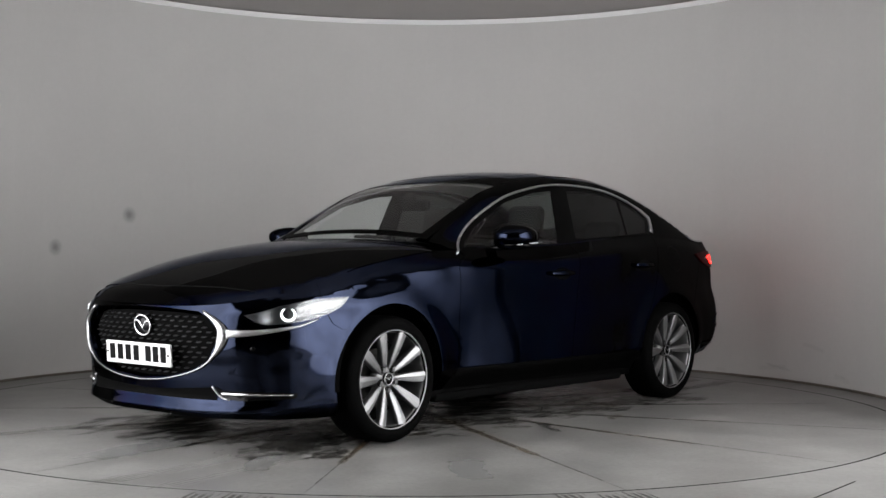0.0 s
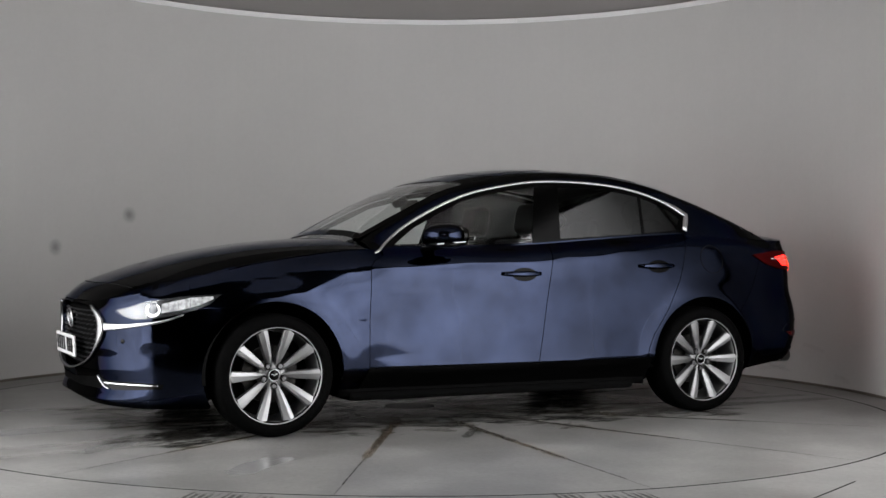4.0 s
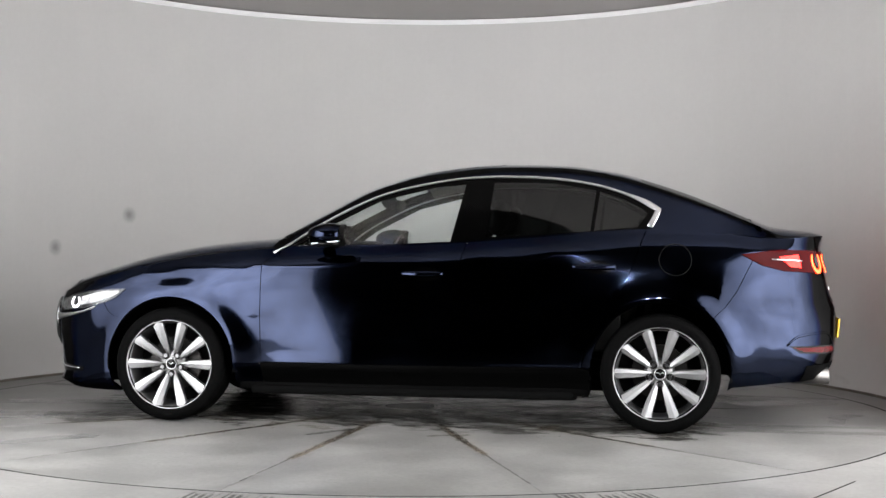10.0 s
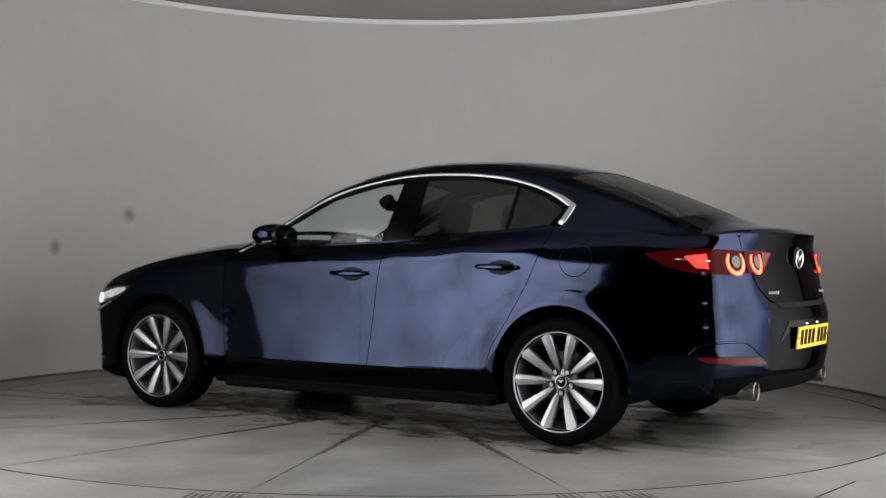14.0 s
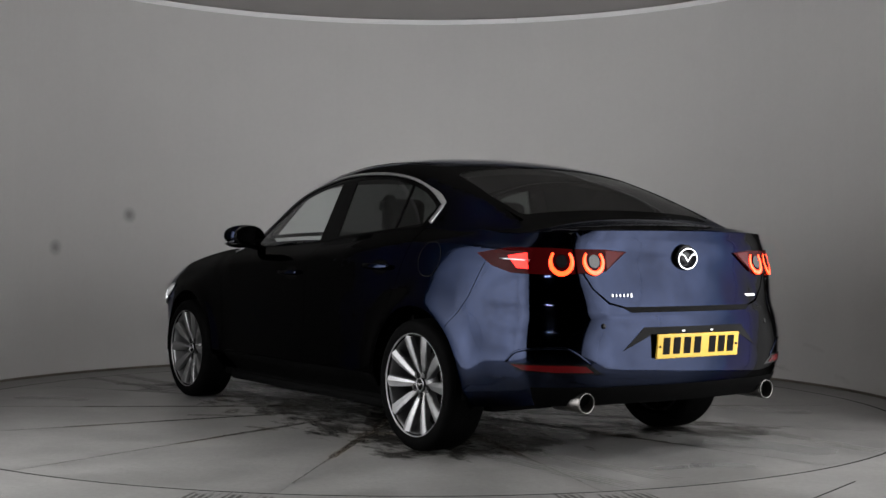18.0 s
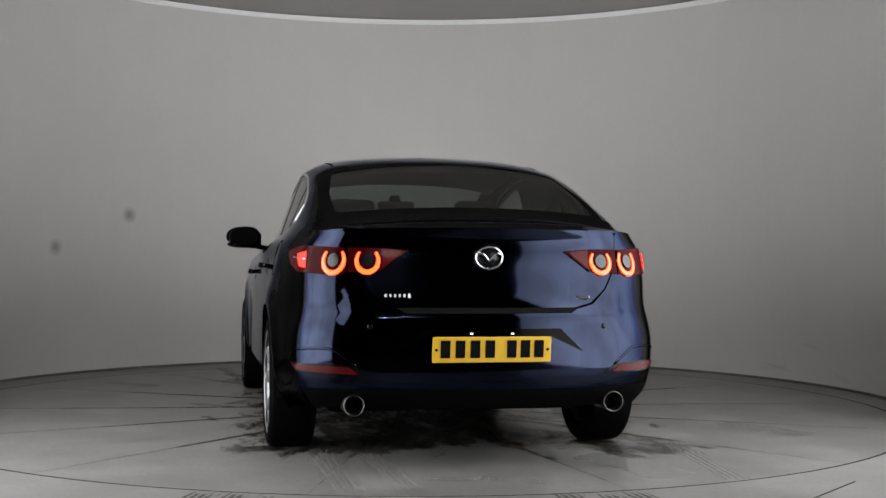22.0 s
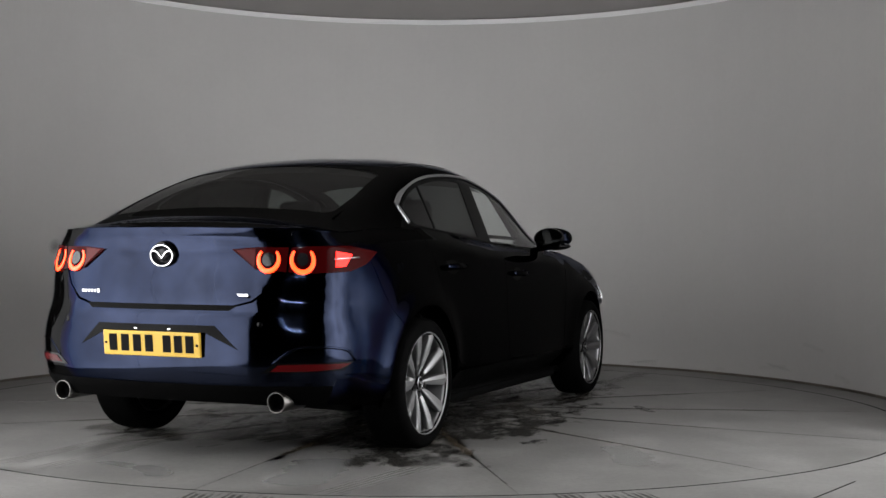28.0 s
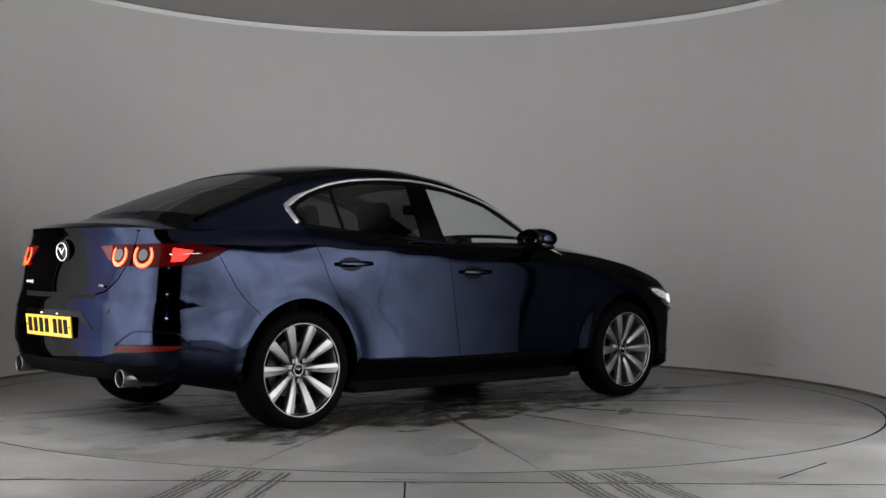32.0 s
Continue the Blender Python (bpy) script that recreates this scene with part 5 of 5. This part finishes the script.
def tail():
    rear = S_END
    for mirror in (False, True):
        m = np.array([1, -1 if mirror else 1, 1])
        outer = [(s_at(-1.79), 0.957), (s_at(-1.90), 0.900), (s_at(-2.02), 0.870), (s_rear(0.732), 0.862), (s_rear(0.634), 0.866), (s_rear(0.644), 0.975), (s_rear(0.732), 0.980), (s_at(-2.0), 0.982), (s_at(-1.90), 0.972)]
        lid = [(s_rear(0.624), 0.868), (s_rear(0.477), 0.878), (s_rear(0.357), 0.966), (s_rear(0.482), 0.976), (s_rear(0.632), 0.976)]
        for shape, yc, r in ((outer, 0.694, 0.055), (lid, 0.540, 0.051)):
            lamp = part("tail_lamp", sheet(skin, shape, step=0.025, lift=0.008, thick=0.02, flip=FLIP, mirror=mirror), LAMP_SMOKE, car, "smoked red tail lamp with a glowing ring")
            c = np.array([s_rear(yc), 0.921])
            arcs = [(c[0] + r * math.cos(a), c[1] + r * math.sin(a)) for a in np.linspace(math.radians(138), math.radians(402), 40)]
            p, n = on_skin(arcs, 0.0095)
            part("glow_ring", sweep(p * m, [0.010 + 0.010 * math.sin(math.pi * i / 39) for i in range(40)], 0.004, n * m), GLOW_RING, lamp, "glowing red ring")
            disc = [(c[0] + 0.030 * math.cos(a), c[1] + 0.030 * math.sin(a)) for a in np.linspace(0, 2 * math.pi, 24, endpoint=False)]
            part("ring_lens", sheet(skin, disc, step=0.012, lift=0.013, thick=0.005, flip=FLIP, mirror=mirror), LAMP_LENS, lamp)
        wedge = [(s_at(-1.99), 0.945), (s_at(-2.05), 0.892), (s_at(-2.115), 0.888), (s_at(-2.10), 0.958)]
        part("side_light", sheet(skin, wedge, step=0.02, lift=0.012, thick=0.003, flip=FLIP, mirror=mirror), GLOW_RED, lamp, "glowing red side strip")
        inner = [(s_rear(0.474), 0.884), (s_rear(0.377), 0.963), (s_rear(0.474), 0.970)]
        part("fog_lens", sheet(skin, inner, step=0.02, lift=0.011, thick=0.003, flip=FLIP, mirror=mirror), LAMP_RED, lamp)
        streak = spline_through([(s_at(-1.95), 0.932), (s_at(-2.12), 0.923)], 0.03)
        p, n = on_skin(streak, 0.015)
        part("light_streak", sweep(p * m, 0.006, 0.006, n * m), SATIN, lamp)
        refl = [(s_rear(0.565), 0.438), (s_rear(0.72), 0.440), (s_at(-2.11), 0.448), (s_at(-2.05), 0.470), (s_rear(0.70), 0.470), (s_rear(0.60), 0.466)]
        part("rear_reflector", sheet(skin, refl, step=0.025, lift=0.004, thick=0.006, flip=FLIP, mirror=mirror), REFLECTOR, car, "red bumper reflector")
        cut = [(s_rear(0.52), 0.430), (s_rear(0.72), 0.432), (s_at(-2.09), 0.440), (s_at(-2.035), 0.476), (s_rear(0.72), 0.478), (s_rear(0.585), 0.474)]
        part("reflector_recess", sheet(skin, cut, step=0.025, lift=0.0015, thick=0.003, flip=FLIP, mirror=mirror), BLACK_GLOSS, car)
        brow = spline_through([(s_rear(0.575), 0.470), (s_rear(0.64), 0.520), (s_rear(0.70), 0.545), (s_at(-2.09), 0.530), (s_at(-2.02), 0.478)], 0.02)
        p, n = on_skin(brow, -0.002)
        part("bumper_crease", sweep(p * m, 0.012, 0.010, n * m), PAINT, car)
        # tailpipe
        pipe = lathe([(0.043, 0.0), (0.046, 0.004), (0.046, 0.20), (0.040, 0.20), (0.040, 0.006), (0.043, 0.0)], 36)
        part("tailpipe", pipe, material("tailpipe_steel", (0.11, 0.105, 0.10), 0.32, 1.0), car, "polished round tailpipe", pose(-2.270, m[1] * 0.58, 0.302, 0, 0, -90))
        part("tailpipe_bore", lathe([(0.0, 0.06), (0.040, 0.06)], 24), LINING, car, m=pose(-2.270, m[1] * 0.58, 0.302, 0, 0, -90))
    low = [(s, float(EDGE_LOW(np.interp(min(s, 2 * S_END - s), LINE_S, LINE[:, 0]))) + 0.001) for s in np.linspace(s_rear(0.80), 2 * S_END - s_rear(0.80), 40)]
    up = [(s, 0.372) for s in np.linspace(2 * S_END - s_rear(0.80), s_rear(0.80), 40)]
    part("rear_valance", sheet(skin, low + up, step=0.04, lift=0.003, thick=0.006, flip=FLIP), BLACK_PLASTIC, car, "black rear bumper valance")
    plate("rear_number_plate", -2.369, 0.545, -1, YELLOW)
    nook = [(s_rear(y), z) for y, z in ((0.27, 0.598), (0.42, 0.53), (0.31, 0.632), (-0.31, 0.632), (-0.42, 0.53), (-0.27, 0.598))]
    part("plate_recess", sheet(skin, nook, step=0.03, lift=0.002, thick=0.003, flip=FLIP), TRIM_CUP_BLACK, car)
    for y in (-0.09, 0.09):
        p, n = on_skin([(s_rear(y), 0.612)], 0.004)
        part("plate_lamp", box_bm(0.012, 0.012, 0.006, 0.002, m=pose(*p[0])), GLOW_WHITE, car, "small lit plate lamp")
    slot = [(s_rear(y), z) for y, z in ((0.37, 0.697), (0.41, 0.721), (-0.41, 0.721), (-0.37, 0.697))]
    part("boot_slot", sheet(skin, slot, step=0.03, lift=0.002, thick=0.003, flip=FLIP), GAP, car)
    badge(-2.292, 0.937, -1, 0.062, True)
    for k, w in enumerate((0.020, 0.016, 0.016, 0.016, 0.016, 0.018)):
        p, n = on_skin([(s_rear(0.455 - k * 0.020), 0.772)], 0.003)
        part("script_bar", box_bm(0.004, w * 0.62, 0.014 if k < 5 else 0.020, 0.001, m=pose(p[0][0], p[0][1], p[0][2], 0, 0, 9)), SATIN, car)
    p, n = on_skin([(s_rear(-0.42), 0.765)], 0.003)
    part("script_plate", box_bm(0.004, 0.080, 0.012, 0.001, m=pose(p[0][0], p[0][1], p[0][2], 0, 0, -9)), SATIN, car)
    for y in (-0.52, 0.52):
        p, n = on_skin([(s_rear(y), 0.640)], 0.0005)
        part("parking_sensor", lathe([(0.0, 0.002), (0.010, 0.002), (0.012, 0.0)], 16, "z"), BLACK_GLOSS, car, m=Matrix.Translation(p[0]) @ Vector(n[0]).to_track_quat("Z", "Y").to_matrix().to_4x4())
    for y in (-0.66, 0.66):
        p, n = on_skin([(s_front(y), 0.50)], 0.0005)
        part("parking_sensor", lathe([(0.0, 0.002), (0.010, 0.002), (0.012, 0.0)], 16, "z"), BLACK_GLOSS, car, m=Matrix.Translation(p[0]) @ Vector(n[0]).to_track_quat("Z", "Y").to_matrix().to_4x4())


tail()


def doors_trim():
    for k, s in enumerate((1, -1)):
        for door, x0, x1, z in ((doors[k], 0.035, -0.195, 0.842), (doors[2 + k], -0.895, -1.125, 0.888)):
            cx = (x0 + x1) / 2 - 0.02
            # flat black oval: paints the shade inside the body-coloured handle recess
            cup = [(cx + 0.080 * math.cos(a), z + 0.038 * math.sin(a) - 0.004) for a in np.linspace(0, 2 * math.pi, 28, endpoint=False)]
            part("handle_cup_shade", sheet(flank, cup, step=0.02, lift=0.0012, thick=0.002, flip=True, mirror=s < 0), TRIM_CUP_BLACK, door)
            xs = np.linspace(x0, x1, 15)
            p = np.array(flank(xs, np.full(15, z))).T
            bulge = 0.012 + 0.022 * np.sin(np.linspace(0.12, math.pi - 0.12, 15))
            p[:, 1] += bulge
            nn = np.tile((0, 1.0, 0.25), (15, 1))
            m = np.array([1, s, 1])
            part("handle", sweep(p * m, [0.018 + 0.012 * math.sin(math.pi * (i + 0.5) / 15) for i in range(15)], 0.020, nn * m), PAINT, door, "body-coloured pull handle")
        # fuel flap on one side, as a fine round gap
        if s > 0:
            ring = [(-1.44 + 0.086 * math.cos(a), 0.928 + 0.084 * math.sin(a)) for a in np.linspace(0, 2 * math.pi, 48, endpoint=False)]
            ring = [(s_at(x), z) for x, z in ring]
            trim_line("fuel_flap_gap", ring, 0.004, 0.004, GAP, lift=-0.0008, mirrored=False, closed=True)
        # mirror
        mir = new("door_mirror")
        mir.parent = car
        bm = bmesh.new()
        bmesh.ops.create_uvsphere(bm, u_segments=32, v_segments=20, radius=1)
        for v in bm.verts:
            x, y, z = v.co
            f = abs(x) ** 0.8 * math.copysign(1, x)
            y, z = (math.copysign(abs(q) ** 0.72, q) for q in (y, z))
            v.co = ((0.125 * f * (1 - 0.25 * max(y * s, 0)) if x > 0 else 0.085 * f), 0.108 * y * (1 - 0.10 * z), 0.066 * z * (1 - 0.22 * y * s) * (1 - 0.22 * max(x, 0)) + 0.010 * y * s)
        part("mirror_cap", smooth_bm(bm), PAINT, mir)
        band = bmesh.new()
        bmesh.ops.create_uvsphere(band, u_segments=24, v_segments=12, radius=1)
        for v in band.verts:
            x, y, z = v.co
            v.co = (0.09 * x + 0.005, 0.104 * y, 0.024 * z - 0.048)
        part("mirror_base", smooth_bm(band), BLACK_GLOSS, mir)
        part("indicator", box_bm(0.16, 0.012, 0.006, 0.002, m=pose(0.015, s * 0.085, -0.040, 0, 5, -s * 14)), SATIN, mir, "bright chrome side repeater strip")
        gl = bmesh.new()
        bmesh.ops.create_circle(gl, cap_ends=True, segments=32, radius=1, matrix=pose(-0.0735, 0, 0.0, 0, -90, 0) @ Matrix.Diagonal((0.052, 0.088, 1, 1)))
        part("mirror_glass", gl, material("mirror_silver", (0.8, 0.82, 0.82), 0.03, 1.0), mir, m=pose(-0.034, 0, 0, 0, 0, -11 if s > 0 else 8))
        part("mirror_rim", lathe([(0.9, -0.072), (1.0, -0.078), (1.06, -0.07), (1.06, -0.05)], 32, "z"), BLACK_GLOSS, mir, m=pose(-0.010, 0, 0, 0, 90, 0) @ Matrix.Diagonal((0.058, 0.094, 1, 1)))
        arm = sweep([(0.03, -s * 0.17, -0.075), (0.02, -s * 0.10, -0.062), (0.01, -s * 0.03, -0.045)], [0.07, 0.06, 0.06], 0.03, [(0, 0, 1)] * 3)
        part("mirror_arm", arm, BLACK_GLOSS, mir)
        mir.matrix_basis = pose(0.425, s * 0.935, 1.050, 0, 0, s * 6)
        # rocker strip
        p = np.array(flank(np.linspace(0.98, -0.98, 20), np.full(20, 0.205))).T * np.array([1, s, 1])
        part("rocker_strip", sweep(p, 0.05, 0.02, np.tile((0, s, 0), (20, 1))), BLACK_PLASTIC, car)


doors_trim()


def seat(x, y, bench=False):
    w = 1.22 if bench else 0.50
    st = new("rear_bench" if bench else "front_seat")
    st.parent = car
    part("cushion", smooth_bm(box_bm(0.52, w, 0.16, 0.05, m=pose(0.05, 0, 0.46, 0, -6), segments=4)), CLOTH, st)
    part("backrest", smooth_bm(box_bm(0.14, w * 0.98, 0.62, 0.055, m=pose(-0.27, 0, 0.74, 0, -16), segments=4)), CLOTH, st)
    for k in ((-0.38, 0.38) if bench else (0.0,)):
        part("headrest", smooth_bm(box_bm(0.10, 0.26, 0.19 if not bench else 0.15, 0.045, m=pose(-0.42 if not bench else -0.37, k, 1.165 if not bench else 1.10, 0, -10), segments=4)), CLOTH, st)
        for j in (-0.05, 0.05):
            part("headrest_post", lathe([(0.0, -0.06), (0.006, -0.06), (0.006, 0.06), (0.0, 0.06)], 10, "z"), CHROME, st, m=pose(-0.395 if not bench else -0.36, k + j, 1.055 if not bench else 1.02, 0, -14))
    st.matrix_basis = pose(x, y, 0)
    return st


def cabin():
    for y in (0.36, -0.36):
        seat(-0.02, y)
    seat(-0.92, 0, True)
    part("cabin_floor", box_bm(2.5, 1.36, 0.03, 0.005, m=pose(-0.3, 0, 0.30)), LINING, car)
    dash = smooth_bm(box_bm(0.42, 1.42, 0.30, 0.06, m=pose(0.66, 0, 0.82, 0, 8), segments=4))
    part("dashboard", dash, BLACK_PLASTIC, car)
    part("instrument_hood", smooth_bm(box_bm(0.22, 0.36, 0.09, 0.035, m=pose(0.52, -0.36, 0.985), segments=4)), BLACK_PLASTIC, car)
    part("dash_screen", box_bm(0.02, 0.26, 0.10, 0.006, m=pose(0.62, 0, 1.01, 0, -12)), BLACK_GLOSS, car)
    tor = [(0.187, 0.0), (0.180, 0.012), (0.168, 0.012), (0.161, 0.0), (0.168, -0.012), (0.180, -0.012)]
    st = part("steering_wheel", lathe(tor, 40, "z", closed=True), CLOTH, car, m=pose(0.34, -0.36, 0.90, 0, 66, 0))
    part("steering_hub", smooth_bm(box_bm(0.12, 0.13, 0.04, 0.018)), BLACK_PLASTIC, st)
    for a in (0, 180, 270):
        part("steering_spoke", box_bm(0.12, 0.03, 0.016, 0.004, m=pose(0, 0, 0, 0, 0, a + 90) @ pose(0.11, 0, 0)), SATIN, st)
    for s in (1, -1):
        part("door_card", box_bm(1.9, 0.04, 0.55, 0.01, m=pose(-0.2, s * 0.735, 0.70)), CLOTH, car)
    part("parcel_shelf", box_bm(0.50, 1.24, 0.03, 0.01, m=pose(-1.60, 0, 1.02)), CLOTH, car)
    part("rear_wall", box_bm(0.04, 1.24, 0.60, 0.01, m=pose(-1.30, 0, 0.72)), LINING, car)
    part("brake_light_housing", smooth_bm(box_bm(0.06, 0.26, 0.03, 0.01, m=pose(-1.70, 0, 1.055))), BLACK_PLASTIC, car)
    outer = [(x, rail(x)[0] - 0.03) for x in np.linspace(0.10, -1.25, 20)]
    part("headlining", sheet(cabin_top, outer + [(x, -y) for x, y in outer[::-1]], step=0.07, lift=-0.035, thick=0.0), HEADLINER, car)
    mir = part("interior_mirror", smooth_bm(box_bm(0.03, 0.23, 0.065, 0.02, m=pose(0.21, 0, 1.245, 0, -10), segments=3)), BLACK_PLASTIC, car)
    part("mirror_stem", smooth_bm(box_bm(0.09, 0.07, 0.07, 0.02, m=pose(0.28, 0, 1.275, 0, 30), segments=2)), BLACK_PLASTIC, mir)
    part("scuttle", box_bm(0.24, 1.46, 0.03, 0.008, m=pose(0.80, 0, 0.962, 0, 0)), BLACK_PLASTIC, car)


cabin()


def wall_marks():
    for x, y, z, r in ((-2.733, 1.846, 0.98, 0.074), (-2.294, 2.412, 1.246, 0.070)):
        n = Vector((-x, BOOTH_Y - y, 0)).normalized()
        k = BOOTH_R / math.hypot(x, y - BOOTH_Y)
        me = strip("scuff", SPOT, bpy.data.objects["wall_curved"], 0, 0, 0, 2 * r, 2 * r)
        me.matrix_basis = Matrix.Translation((x * k, BOOTH_Y + (y - BOOTH_Y) * k, z)) @ Matrix.Translation(n * 0.004) @ n.to_track_quat("Z", "Y").to_matrix().to_4x4()
    rnd = random.Random(11)
    for k in range(16):
        a, z = math.radians(rnd.uniform(15, 165)), rnd.uniform(0.03, 0.35) ** 1.3
        n = Vector((-math.cos(a), -math.sin(a), 0))
        across = Vector((-math.sin(a), math.cos(a), 0))
        tilt = rnd.uniform(-0.15, 0.15)
        u = (across * math.cos(tilt) + Vector((0, 0, 1)) * math.sin(tilt)).normalized()
        w = n.cross(u)
        mark = strip("scuff", WALL_SCUFF, bpy.data.objects["wall_curved"], 0, 0, 0, rnd.uniform(0.10, 0.40), rnd.uniform(0.03, 0.08))
        place = Vector((BOOTH_R * math.cos(a), BOOTH_Y + BOOTH_R * math.sin(a), z + 0.03)) + n * 0.006
        mark.matrix_basis = Matrix(((u.x, w.x, n.x, place.x), (u.y, w.y, n.y, place.y), (u.z, w.z, n.z, place.z), (0, 0, 0, 1)))


WALL_SCUFF = fade_mark("wall_scuff_mark", (0.20, 0.19, 0.18), 0.72, 9, 0.8, strength=0.09, soft=0.35)
SPOT = material("grey_wall_spot", (0.27, 0.265, 0.26), 0.8)
_g = node(SPOT, "ShaderNodeTexGradient")
_g.gradient_type = "SPHERICAL"
_m = node(SPOT, "ShaderNodeMapping")
_m.inputs["Scale"].default_value = (13.5, 13.5, 13.5)
_r = node(SPOT, "ShaderNodeMapRange")
_r.inputs[2].default_value, _r.inputs[4].default_value = 0.9, 0.45
wire(SPOT, node(SPOT, "ShaderNodeTexCoord").outputs["Object"], _m.inputs[0])
wire(SPOT, _m.outputs[0], _g.inputs[0])
wire(SPOT, _g.outputs[1], _r.inputs[0])
wire(SPOT, _r.outputs[0], SPOT.node_tree.nodes["Principled BSDF"].inputs["Alpha"])
wall_marks()


# ---- motions ----
def motions():
    rows = [(t, pose(0, 0, 0, 0, 0, turn_at(t))) for t in range(0, 33)]
    walk(turntable, rows)
    walk(car, [(t, m @ pose(CAR_X, CAR_Y, 0)) for t, m in rows])


motions()
